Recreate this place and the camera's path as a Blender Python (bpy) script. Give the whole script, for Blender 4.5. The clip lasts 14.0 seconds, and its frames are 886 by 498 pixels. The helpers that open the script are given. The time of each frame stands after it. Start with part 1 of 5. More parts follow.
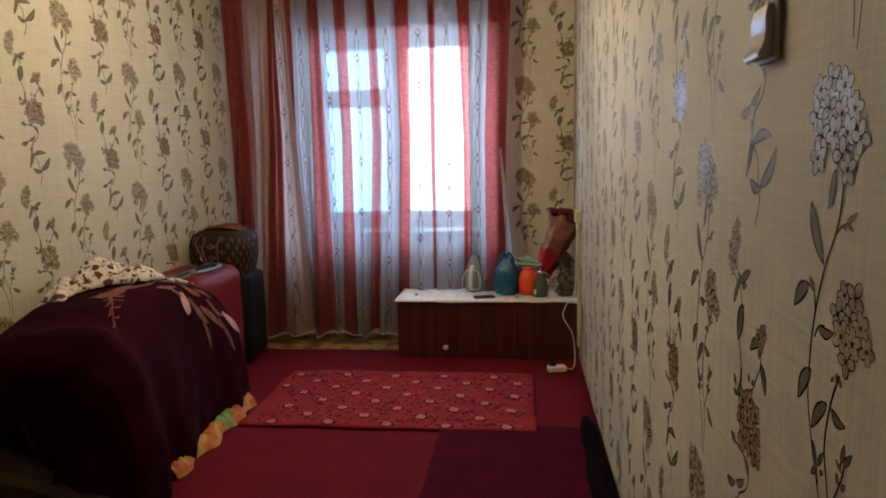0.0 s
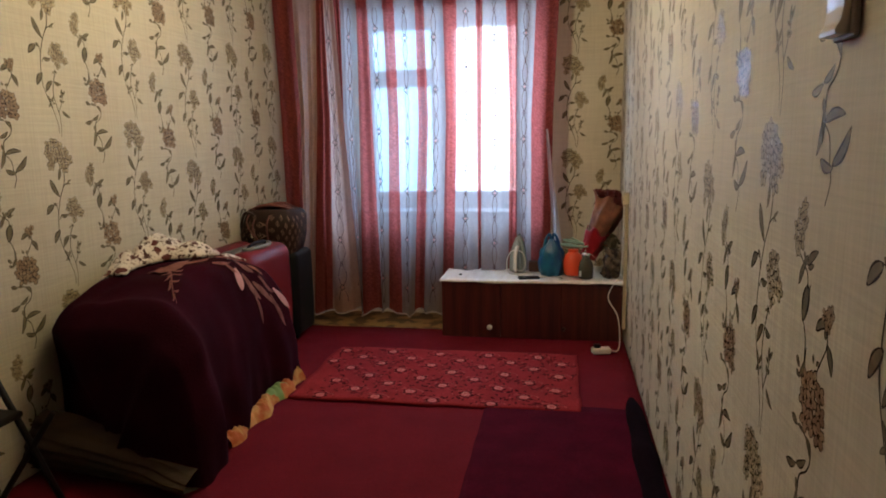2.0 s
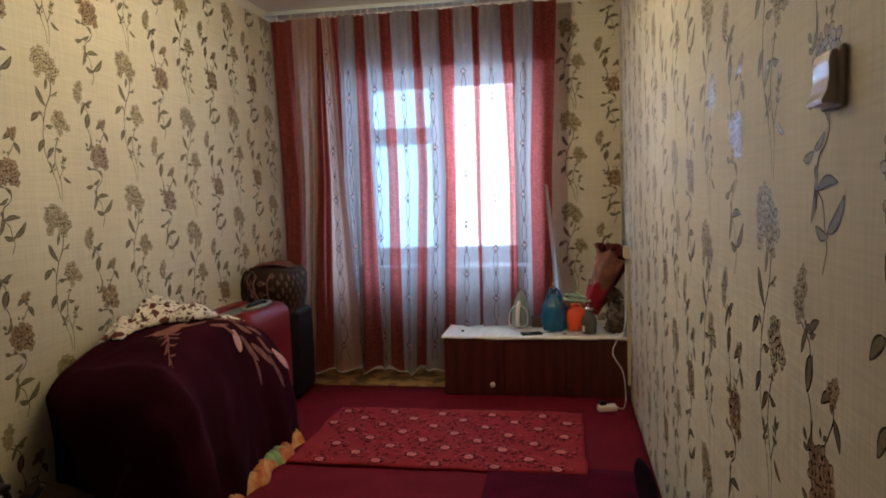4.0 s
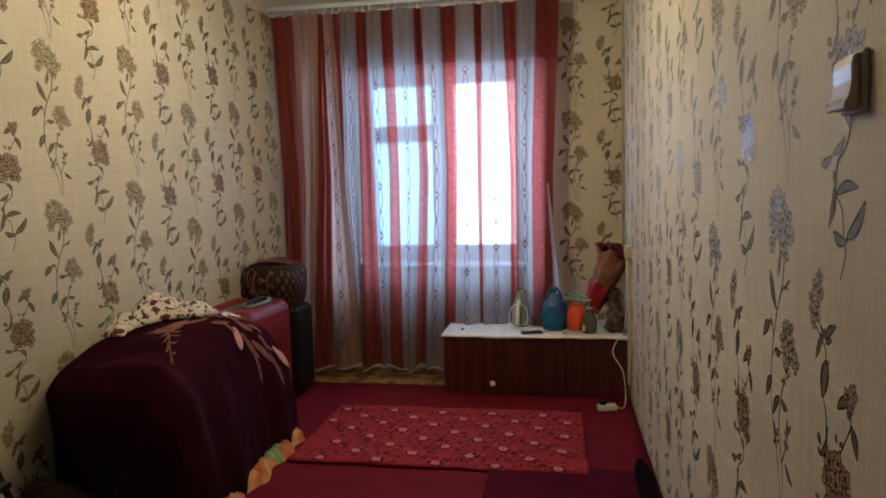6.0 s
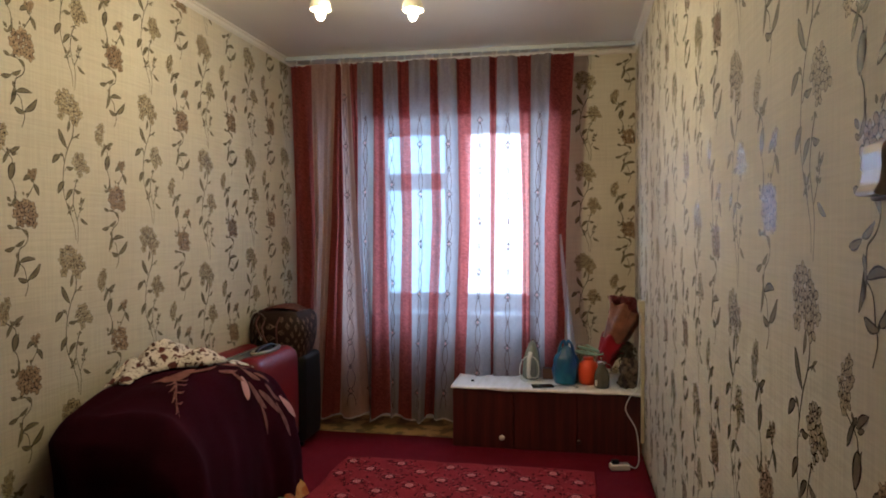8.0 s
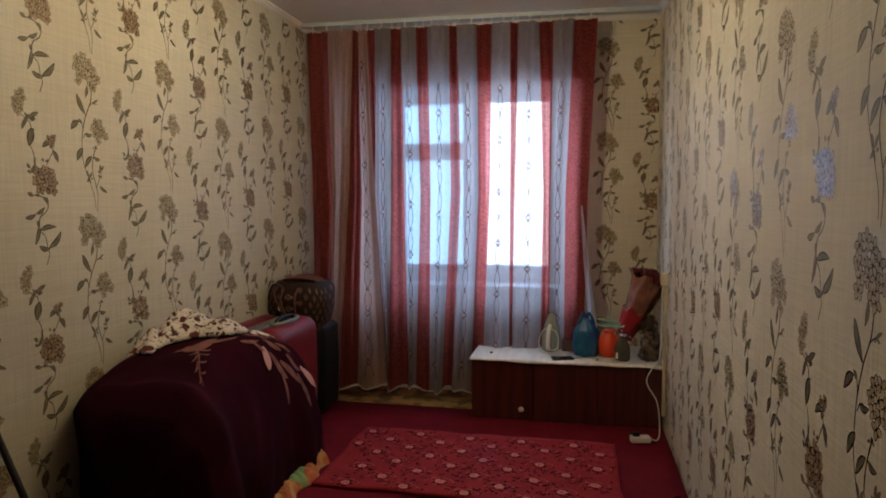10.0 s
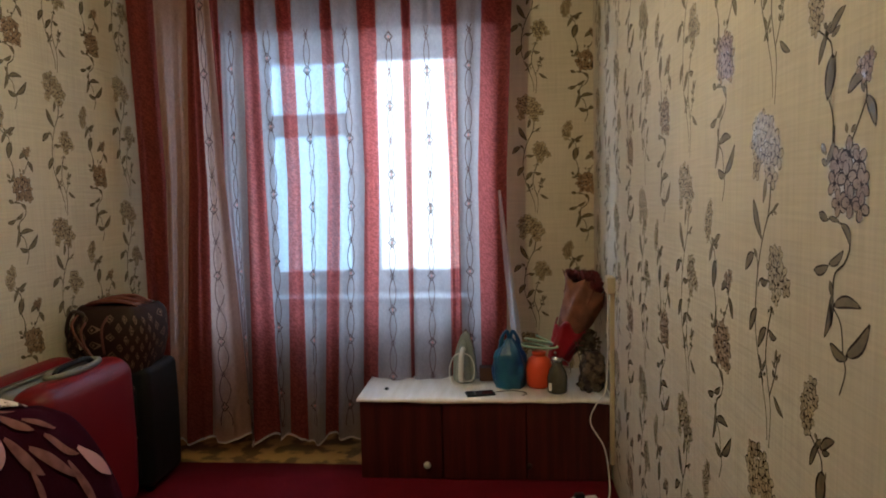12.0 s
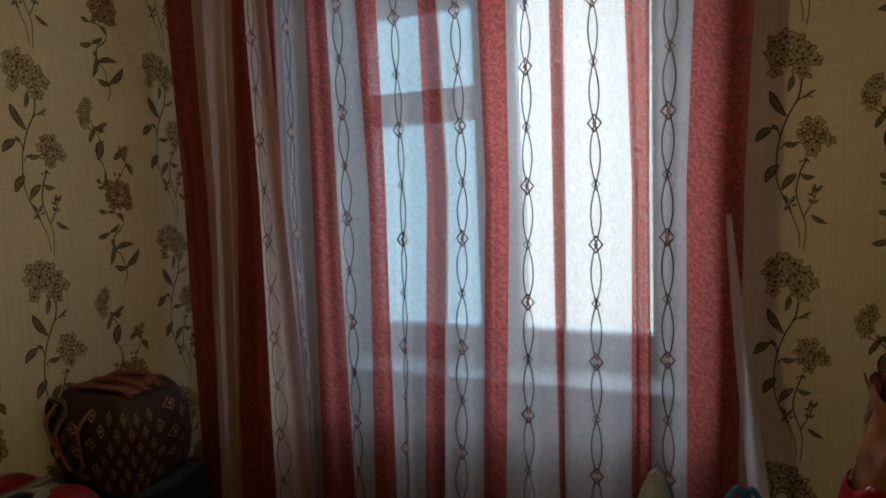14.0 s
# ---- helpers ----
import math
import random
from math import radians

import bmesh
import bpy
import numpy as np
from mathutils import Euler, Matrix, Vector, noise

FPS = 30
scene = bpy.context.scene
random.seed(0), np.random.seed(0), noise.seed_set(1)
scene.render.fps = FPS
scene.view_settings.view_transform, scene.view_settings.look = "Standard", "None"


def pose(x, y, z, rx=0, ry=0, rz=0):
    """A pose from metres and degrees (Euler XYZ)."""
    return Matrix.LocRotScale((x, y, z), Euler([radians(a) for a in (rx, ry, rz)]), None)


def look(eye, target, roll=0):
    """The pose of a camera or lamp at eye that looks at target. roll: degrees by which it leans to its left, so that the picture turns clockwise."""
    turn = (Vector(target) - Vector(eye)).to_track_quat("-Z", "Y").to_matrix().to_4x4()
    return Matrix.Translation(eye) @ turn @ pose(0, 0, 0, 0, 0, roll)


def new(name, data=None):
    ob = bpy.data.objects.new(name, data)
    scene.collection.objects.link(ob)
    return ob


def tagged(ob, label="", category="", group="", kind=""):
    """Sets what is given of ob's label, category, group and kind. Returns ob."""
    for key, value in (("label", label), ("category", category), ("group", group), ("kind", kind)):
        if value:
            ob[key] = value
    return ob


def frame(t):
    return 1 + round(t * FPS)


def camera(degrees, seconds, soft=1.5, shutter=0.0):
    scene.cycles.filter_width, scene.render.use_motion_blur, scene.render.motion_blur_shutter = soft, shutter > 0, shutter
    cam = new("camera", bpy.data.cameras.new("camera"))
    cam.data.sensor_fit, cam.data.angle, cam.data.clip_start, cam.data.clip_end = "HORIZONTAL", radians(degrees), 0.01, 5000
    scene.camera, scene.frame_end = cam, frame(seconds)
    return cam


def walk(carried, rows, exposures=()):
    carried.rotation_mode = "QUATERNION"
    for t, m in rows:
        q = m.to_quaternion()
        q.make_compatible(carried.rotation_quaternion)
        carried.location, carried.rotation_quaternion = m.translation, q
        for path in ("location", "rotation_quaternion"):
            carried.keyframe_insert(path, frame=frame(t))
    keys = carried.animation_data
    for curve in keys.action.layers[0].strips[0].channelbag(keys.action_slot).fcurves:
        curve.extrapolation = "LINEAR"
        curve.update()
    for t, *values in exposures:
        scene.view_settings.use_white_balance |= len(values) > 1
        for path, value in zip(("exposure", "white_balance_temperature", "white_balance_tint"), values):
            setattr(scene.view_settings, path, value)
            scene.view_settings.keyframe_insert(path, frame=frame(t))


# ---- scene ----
cam = camera(68.4, 14.0, soft=1.9, shutter=0.0)
PATH = [
    (0, (0.643, 0.354, 1.292), (0.404, 2.321, 1.022), -1.3),
    (0.5, (0.655, 0.359, 1.283), (0.478, 2.328, 0.977), -1.1),
    (1, (0.639, 0.348, 1.266), (0.5, 2.315, 0.933), -1.1),
    (1.5, (0.633, 0.338, 1.276), (0.379, 2.287, 0.908), -1.7),
    (2, (0.605, 0.326, 1.288), (0.249, 2.267, 0.964), -1.1),
    (2.5, (0.608, 0.324, 1.305), (0.238, 2.273, 1.05), -1.3),
    (3, (0.617, 0.333, 1.32), (0.249, 2.287, 1.103), -2.1),
    (3.5, (0.622, 0.349, 1.323), (0.265, 2.31, 1.15), -2.1),
    (3.7, (0.626, 0.352, 1.32), (0.257, 2.31, 1.151), -2.0),
    (6, (0.593, 0.358, 1.329), (0.236, 2.317, 1.15), -1.5),
    (6.5, (0.59, 0.366, 1.327), (0.189, 2.316, 1.13), -1.6),
    (7, (0.588, 0.359, 1.33), (0.169, 2.306, 1.142), -1.1),
    (7.5, (0.584, 0.368, 1.355), (0.186, 2.323, 1.228), -1.3),
    (7.7, (0.581, 0.374, 1.381), (0.203, 2.337, 1.329), -0.4),
    (9.8, (0.525, 0.398, 1.370), (0.058, 2.343, 1.285), -0.1),
    (10, (0.505, 0.419, 1.365), (0.091, 2.371, 1.23), -0.1),
    (10.5, (0.497, 0.576, 1.328), (0.133, 2.534, 1.141), -0.5),
    (11, (0.523, 0.85, 1.337), (0.134, 2.801, 1.134), -0.8),
    (11.5, (0.492, 1.165, 1.346), (0.218, 3.138, 1.165), -2.0),
    (12, (0.516, 1.505, 1.343), (0.335, 3.49, 1.178), -1.4),
    (12.5, (0.557, 1.87, 1.403), (0.17, 3.825, 1.234), -1.3),
    (13, (0.506, 2.219, 1.453), (0.041, 4.154, 1.255), -0.8),
    (13.5, (0.542, 2.617, 1.453), (-0.023, 4.526, 1.26), -1.8),
    (14, (0.494, 2.92, 1.478), (-0.297, 4.746, 1.27), -2.4),
]
EXPOSURES = [(0, 0.44, 5560, 5), (2, 0.46, 5560, 5), (3.5, 0.33, 5520, 5), (7.5, 0.28, 5460, 6), (9.8, -0.20, 5640, 9), (10.3, 0.12, 5640, 7), (11, 0.09, 5640, 5), (12, -0.07, 5850, 4), (13, -0.26, 6200, 2), (14, -0.92, 6650, 0)]
walk(cam, [(t, look(eye, target, roll)) for t, eye, target, roll in PATH], EXPOSURES)

# ---- room measures ----
XL, XR, YF, YB, ZC = -1.46, 1.01, 5.07, -0.9, 2.64
WIN_L, WIN_R, WIN_B, WIN_T, WIN_Y = -0.90, 0.35, 0.79, 2.20, 5.27

# ---- world and lights ----
world = bpy.data.worlds.new("sky")
world.use_nodes = True
scene.world = world
wn = world.node_tree.nodes
sky = wn.new("ShaderNodeTexSky")
sky.sky_type = "NISHITA"
sky.sun_disc = False
sky.sun_elevation = radians(38)
sky.sun_rotation = radians(150)
sky.air_density = 1.2
sky.dust_density = 4.0
world.node_tree.links.new(sky.outputs[0], wn["Background"].inputs[0])
wn["Background"].inputs[1].default_value = 0.15


def lamp(name, kind, m, power, color, size=0.1, size_y=None):
    data = bpy.data.lights.new(name, kind)
    data.energy, data.color = power, color
    if kind == "AREA":
        data.size = size
        if size_y:
            data.shape, data.size_y = "RECTANGLE", size_y
    elif kind == "SUN":
        data.angle = size
    else:
        data.shadow_soft_size = size
    ob = new(name, data)
    ob.matrix_world = m
    return ob


lamp("sun", "SUN", look((3, 9, 7), (0, 3, 0)), 0.8, (1.0, 0.96, 0.9), radians(12))
lamp("window_daylight", "AREA", look((-0.27, 5.95, 2.15), (-0.27, 3.6, 0.75)), 210, (0.58, 0.77, 1.0), 1.8, 1.5)
# third bulb is assumed, out of view; powers differ to balance the walls
BULBS = ((-0.495, 3.09, 2.325), (-0.103, 3.18, 2.325), (-0.339, 2.80, 2.325))
for bulb, power in zip(BULBS, (7, 20, 12)):
    lamp("bulb_light", "POINT", pose(bulb[0], bulb[1], bulb[2] - 0.045), power, (1.0, 0.765, 0.40), 0.03)


# ---- materials ----
def material(name, color, rough=0.6, metal=0.0, second=None, scale=8.0, mix=0.5, bump=0.0, bump_scale=60.0,
             stretch=(1, 1, 1), fine=None, sheen=0.0, coat=0.0, spec=None, kind="NOISE"):
    m = bpy.data.materials.new(name)
    m.use_nodes = True
    n, l = m.node_tree.nodes, m.node_tree.links
    b = n["Principled BSDF"]
    b.inputs["Roughness"].default_value = rough
    b.inputs["Metallic"].default_value = metal
    b.inputs["Sheen Weight"].default_value = sheen
    b.inputs["Coat Weight"].default_value = coat
    if spec is not None:
        b.inputs["Specular IOR Level"].default_value = spec
    b.inputs["Base Color"].default_value = (*color, 1)
    co = n.new("ShaderNodeTexCoord")
    mp = n.new("ShaderNodeMapping")
    mp.inputs["Scale"].default_value = stretch
    l.new(co.outputs["Object"], mp.inputs["Vector"])
    if second:
        t = n.new("ShaderNodeTexNoise")
        t.inputs["Scale"].default_value, t.inputs["Detail"].default_value = scale, 4
        l.new(mp.outputs[0], t.inputs["Vector"])
        r = n.new("ShaderNodeValToRGB")
        r.color_ramp.elements[0].position, r.color_ramp.elements[1].position = 0.5 - mix / 2, 0.5 + mix / 2
        r.color_ramp.elements[0].color, r.color_ramp.elements[1].color = (*color, 1), (*second, 1)
        l.new(t.outputs[0], r.inputs[0])
        out = r.outputs[0]
        if fine:
            f = n.new("ShaderNodeTexNoise")
            f.inputs["Scale"].default_value, f.inputs["Detail"].default_value = fine, 3
            l.new(mp.outputs[0], f.inputs["Vector"])
            mul = n.new("ShaderNodeMix")
            mul.data_type, mul.blend_type = "RGBA", "MULTIPLY"
            mul.inputs[0].default_value = 0.45
            r2 = n.new("ShaderNodeValToRGB")
            r2.color_ramp.elements[0].position, r2.color_ramp.elements[1].position = 0.35, 0.6
            r2.color_ramp.elements[0].color = (0.45, 0.45, 0.45, 1)
            l.new(f.outputs[0], r2.inputs[0])
            l.new(out, mul.inputs[6])
            l.new(r2.outputs[0], mul.inputs[7])
            out = mul.outputs[2]
        l.new(out, b.inputs["Base Color"])
    if bump:
        t = n.new("ShaderNodeTexNoise")
        t.inputs["Scale"].default_value, t.inputs["Detail"].default_value = bump_scale, 3
        l.new(mp.outputs[0], t.inputs["Vector"])
        bp = n.new("ShaderNodeBump")
        bp.inputs["Strength"].default_value, bp.inputs["Distance"].default_value = bump, 0.004
        l.new(t.outputs[0], bp.inputs["Height"])
        l.new(bp.outputs[0], b.inputs["Normal"])
    return m


def paper_material():
    """Cream vinyl paper embossed like linen: fine threads up and across, broad stains."""
    m = material("linen_wallpaper", (0.60, 0.56, 0.43), 0.7)
    n, l = m.node_tree.nodes, m.node_tree.links
    b = n["Principled BSDF"]
    co = n.new("ShaderNodeTexCoord")
    threads = []
    for stretch in ((130, 130, 5), (5, 5, 150)):
        mp = n.new("ShaderNodeMapping")
        mp.inputs["Scale"].default_value = stretch
        t = n.new("ShaderNodeTexNoise")
        t.inputs["Scale"].default_value, t.inputs["Detail"].default_value = 1.0, 3
        l.new(co.outputs["Object"], mp.inputs["Vector"])
        l.new(mp.outputs[0], t.inputs["Vector"])
        threads.append(t.outputs[0])
    add = n.new("ShaderNodeMath")
    add.operation = "ADD"
    l.new(threads[0], add.inputs[0])
    l.new(threads[1], add.inputs[1])
    broad = n.new("ShaderNodeTexNoise")
    broad.inputs["Scale"].default_value, broad.inputs["Detail"].default_value = 1.6, 3
    l.new(co.outputs["Object"], broad.inputs["Vector"])
    r = n.new("ShaderNodeValToRGB")
    r.color_ramp.elements[0].position, r.color_ramp.elements[1].position = 0.38, 0.62
    r.color_ramp.elements[0].color, r.color_ramp.elements[1].color = (0.545, 0.486, 0.378, 1), (0.635, 0.570, 0.452, 1)
    half = n.new("ShaderNodeMath")
    half.operation = "MULTIPLY"
    half.inputs[1].default_value = 0.5
    l.new(add.outputs[0], half.inputs[0])
    l.new(half.outputs[0], r.inputs[0])
    mul = n.new("ShaderNodeMix")
    mul.data_type, mul.blend_type = "RGBA", "MULTIPLY"
    mul.inputs[0].default_value = 0.5
    r2 = n.new("ShaderNodeValToRGB")
    r2.color_ramp.elements[0].position, r2.color_ramp.elements[1].position = 0.35, 0.6
    r2.color_ramp.elements[0].color = (0.80, 0.78, 0.74, 1)
    l.new(broad.outputs[0], r2.inputs[0])
    l.new(r.outputs[0], mul.inputs[6])
    l.new(r2.outputs[0], mul.inputs[7])
    l.new(mul.outputs[2], b.inputs["Base Color"])
    bp = n.new("ShaderNodeBump")
    bp.inputs["Strength"].default_value, bp.inputs["Distance"].default_value = 0.35, 0.0015
    l.new(add.outputs[0], bp.inputs["Height"])
    l.new(bp.outputs[0], b.inputs["Normal"])
    return m


def sheer(name, color, clear, weave=0.0):
    """Thin cloth that lets light and some view through."""
    m = bpy.data.materials.new(name)
    m.use_nodes = True
    n, l = m.node_tree.nodes, m.node_tree.links
    n.remove(n["Principled BSDF"])
    d, tl, tp = n.new("ShaderNodeBsdfDiffuse"), n.new("ShaderNodeBsdfTranslucent"), n.new("ShaderNodeBsdfTransparent")
    co = n.new("ShaderNodeTexCoord")
    if weave > 0.2:
        # small wavy ridges woven into the red stripes
        t = n.new("ShaderNodeTexWave")
        t.bands_direction = "DIAGONAL"
        t.inputs["Scale"].default_value, t.inputs["Distortion"].default_value = 16, 9
        t.inputs["Detail"].default_value, t.inputs["Detail Scale"].default_value = 1, 3.0
    else:
        t = n.new("ShaderNodeTexNoise")
        t.inputs["Scale"].default_value, t.inputs["Detail"].default_value = 60, 2
        t.inputs["Distortion"].default_value = 2.4
    mp = n.new("ShaderNodeMapping")
    mp.inputs["Scale"].default_value = (1, 1, 0.5 if weave <= 0.2 else 1.3)
    l.new(co.outputs["Object"], mp.inputs[0])
    l.new(mp.outputs[0], t.inputs["Vector"])
    r = n.new("ShaderNodeValToRGB")
    r.color_ramp.elements[0].position, r.color_ramp.elements[1].position = (0.2, 0.8) if weave > 0.2 else (0.4, 0.62)
    r.color_ramp.elements[0].color = (*[c * (1 - 0.45 * weave) for c in color], 1)
    r.color_ramp.elements[1].color = (*[min(1, c * (1 + 0.5 * weave)) for c in color], 1)
    l.new(t.outputs[0], r.inputs[0])
    l.new(r.outputs[0], d.inputs[0])
    l.new(r.outputs[0], tl.inputs[0])
    tp.inputs[0].default_value = (*[c ** 0.35 for c in color], 1)
    m1, m2 = n.new("ShaderNodeMixShader"), n.new("ShaderNodeMixShader")
    m1.inputs[0].default_value = 0.62
    l.new(d.outputs[0], m1.inputs[1])
    l.new(tl.outputs[0], m1.inputs[2])
    f = n.new("ShaderNodeMath")
    f.operation = "MULTIPLY_ADD"
    f.inputs[1].default_value, f.inputs[2].default_value = -0.6 * weave, clear + 0.3 * weave
    l.new(t.outputs[0], f.inputs[0])
    l.new(f.outputs[0], m2.inputs[0])
    l.new(m1.outputs[0], m2.inputs[1])
    l.new(tp.outputs[0], m2.inputs[2])
    l.new(m2.outputs[0], n["Material Output"].inputs[0])
    return m


def glass(name, tint=(1, 1, 1), share=0.9):
    m = bpy.data.materials.new(name)
    m.use_nodes = True
    n, l = m.node_tree.nodes, m.node_tree.links
    n.remove(n["Principled BSDF"])
    g, tp, mx = n.new("ShaderNodeBsdfGlossy"), n.new("ShaderNodeBsdfTransparent"), n.new("ShaderNodeMixShader")
    g.inputs["Roughness"].default_value = 0.2
    tp.inputs[0].default_value = (*tint, 1)
    mx.inputs[0].default_value = share
    l.new(g.outputs[0], mx.inputs[1])
    l.new(tp.outputs[0], mx.inputs[2])
    l.new(mx.outputs[0], n["Material Output"].inputs[0])
    return m


PAPER = paper_material()
PRINT_DARK = material("print_dark", (0.028, 0.016, 0.008), 0.7, spec=0.2)
PRINT_HEAD = material("print_flower", (0.30, 0.225, 0.12), 0.42, second=(0.44, 0.36, 0.22), metal=0.08, scale=45, mix=0.3)
PRINT_LEAF = material("print_leaf", (0.095, 0.070, 0.032), 0.5, second=(0.20, 0.155, 0.075), scale=50)
PRINT_RUST = material("print_rust_flower", (0.22, 0.13, 0.065), 0.4, second=(0.36, 0.25, 0.14), metal=0.10, scale=45, mix=0.3)
CEILING = material("ceiling_paint", (0.62, 0.58, 0.56), 0.35, second=(0.56, 0.52, 0.50), scale=2, bump=0.1)
CORNICE = material("foam_cornice", (0.70, 0.66, 0.60), 0.5)
LINO = material("patterned_linoleum", (0.10, 0.050, 0.016), 0.4, second=(0.42, 0.26, 0.10), scale=9, mix=0.10)
CARPET = material("crimson_carpet", (0.160, 0.010, 0.019), 0.95, second=(0.115, 0.007, 0.014), scale=5, bump=0.6, bump_scale=300, fine=180, spec=0.08)
RUNNER = material("purple_plush", (0.085, 0.0045, 0.018), 0.95, second=(0.046, 0.003, 0.011), scale=7, bump=0.8, bump_scale=200, fine=120, spec=0.04)
SHEER_RED = sheer("red_organza", (0.27, 0.060, 0.054), 0.12, 0.26)
SHEER_WHITE = sheer("white_organza", (0.40, 0.34, 0.345), 0.41, 0.12)
# gathered white stripes beside the window: lamp warmth and dark backing put into colour
SHEER_LAMPLIT = sheer("doubled_lamplit_organza", (0.46, 0.285, 0.235), 0.12, 0.15)
SHEER_DEEP = sheer("doubled_red_organza", (0.28, 0.066, 0.056), 0.04, 0.22)
EMBROIDERY = material("embroidery_thread", (0.060, 0.018, 0.016), 0.5)
THREAD_ROSE = material("rose_thread", (0.42, 0.17, 0.15), 0.6)
PVC = material("white_frame_paint", (0.50, 0.53, 0.57), 0.4)
WHITE_PLASTIC = material("white_plastic", (0.72, 0.70, 0.66), 0.35)
MAHOGANY = material("mahogany_veneer", (0.085, 0.015, 0.010), 0.4, second=(0.036, 0.006, 0.005), scale=3, mix=0.35, stretch=(12, 12, 0.5), coat=0.1, fine=9)
WHITE_CLOTH = material("white_oilcloth", (0.78, 0.75, 0.74), 0.38, second=(0.60, 0.55, 0.50), scale=5, stretch=(5, 0.8, 1), bump=0.25, bump_scale=12)
BLANKET = material("burgundy_plush", (0.036, 0.0036, 0.011), 1.0, second=(0.014, 0.0020, 0.005), scale=3, bump=0.7, bump_scale=120, spec=0.05)
LEAF_BRIGHT = material("bright_leaf_pile", (0.50, 0.26, 0.26), 0.9)
LEAF_PINK = material("pale_leaf_pile", (0.25, 0.115, 0.10), 0.95, second=(0.13, 0.05, 0.045), scale=24, spec=0.05)
RED_SHELL = material("red_suitcase_shell", (0.135, 0.006, 0.010), 0.42, bump=0.2, bump_scale=200, spec=0.25)
GREY_TRIM = material("grey_suitcase_trim", (0.15, 0.15, 0.12), 0.5)
BLACK = material("black_fabric", (0.0065, 0.0072, 0.0078), 0.5, bump=0.3, bump_scale=300, spec=0.2)
METAL = material("bright_metal", (0.6, 0.6, 0.6), 0.25, metal=1.0)


# ---- mesh helpers ----
def finish(name, bm, mats, parent=None, label="", smooth=False, kind=""):
    me = bpy.data.meshes.new(name)
    bm.normal_update()
    bm.to_mesh(me)
    bm.free()
    for m in mats if isinstance(mats, (list, tuple)) else [mats]:
        me.materials.append(m)
    if smooth:
        for p in me.polygons:
            p.use_smooth = True
    ob = new(name, me)
    if parent:
        ob.parent = parent
    return tagged(ob, label, kind=kind)


def box_bm(x0, x1, y0, y1, z0, z1, bevel=0.0, bm=None, segments=2):
    own = bmesh.new()
    bmesh.ops.create_cube(own, size=1)
    for v in own.verts:
        v.co = Vector(((x0 + x1) / 2 + v.co.x * (x1 - x0), (y0 + y1) / 2 + v.co.y * (y1 - y0), (z0 + z1) / 2 + v.co.z * (z1 - z0)))
    if bevel:
        bmesh.ops.bevel(own, geom=own.edges[:], offset=bevel, segments=segments, affect="EDGES", profile=0.5)
    if bm is None:
        return own
    me = bpy.data.meshes.new("t")
    own.to_mesh(me)
    own.free()
    bm.from_mesh(me)
    bpy.data.meshes.remove(me)
    return bm


def box(name, x0, x1, y0, y1, z0, z1, mat, parent=None, label="", bevel=0.003, kind=""):
    return finish(name, box_bm(x0, x1, y0, y1, z0, z1, bevel), mat, parent, label, kind=kind)


def thing(name, x, y, z, label, category, group=""):
    ob = new(name)
    ob.location = (x, y, z)
    bpy.context.view_layer.update()
    return tagged(ob, label, category, group)


def lathe(bm, profile, centre, sides=24, tilt=None, squash=1.0):
    rings = []
    for r, z in profile:
        ring = []
        for i in range(sides):
            a = 2 * math.pi * i / sides
            p = Vector((r * math.cos(a), r * math.sin(a) * squash, z))
            if tilt:
                p = tilt @ p
            ring.append(bm.verts.new(p + Vector(centre)))
        rings.append(ring)
    for a, b in zip(rings, rings[1:]):
        for i in range(sides):
            j = (i + 1) % sides
            bm.faces.new((a[i], a[j], b[j], b[i]))
    if profile[0][0] > 1e-6:
        bm.faces.new(rings[0][::-1])
    if profile[-1][0] > 1e-6:
        bm.faces.new(rings[-1])
    return bm


def tube(bm, points, r, sides=8, closed=False):
    """A round tube along points."""
    pts = [Vector(p) for p in points]
    rings = []
    for i, p in enumerate(pts):
        a, b = pts[max(i - 1, 0)], pts[min(i + 1, len(pts) - 1)]
        if closed:
            a, b = pts[i - 1], pts[(i + 1) % len(pts)]
        d = (b - a).normalized()
        u = d.orthogonal().normalized() if i == 0 else (u - d * u.dot(d)).normalized()
        w = d.cross(u)
        rr = r[i] if isinstance(r, (list, tuple)) else r
        rings.append([bm.verts.new(p + rr * (math.cos(2 * math.pi * k / sides) * u + math.sin(2 * math.pi * k / sides) * w)) for k in range(sides)])
    pairs = list(zip(rings, rings[1:])) + ([(rings[-1], rings[0])] if closed else [])
    for a, b in pairs:
        for k in range(sides):
            j = (k + 1) % sides
            bm.faces.new((a[k], a[j], b[j], b[k]))
    if not closed:
        bm.faces.new(rings[0][::-1])
        bm.faces.new(rings[-1])
    return bm


def curve(points, steps=6):
    """Points of a smooth line through the given ones."""
    pts = [Vector(p) for p in points]
    out = []
    for i in range(len(pts) - 1):
        p0, p1, p2, p3 = pts[max(i - 1, 0)], pts[i], pts[i + 1], pts[min(i + 2, len(pts) - 1)]
        for k in range(steps):
            t = k / steps
            out.append(0.5 * (2 * p1 + (p2 - p0) * t + (2 * p0 - 5 * p1 + 4 * p2 - p3) * t * t + (3 * p1 - p0 - 3 * p2 + p3) * t ** 3))
    out.append(pts[-1])
    return out


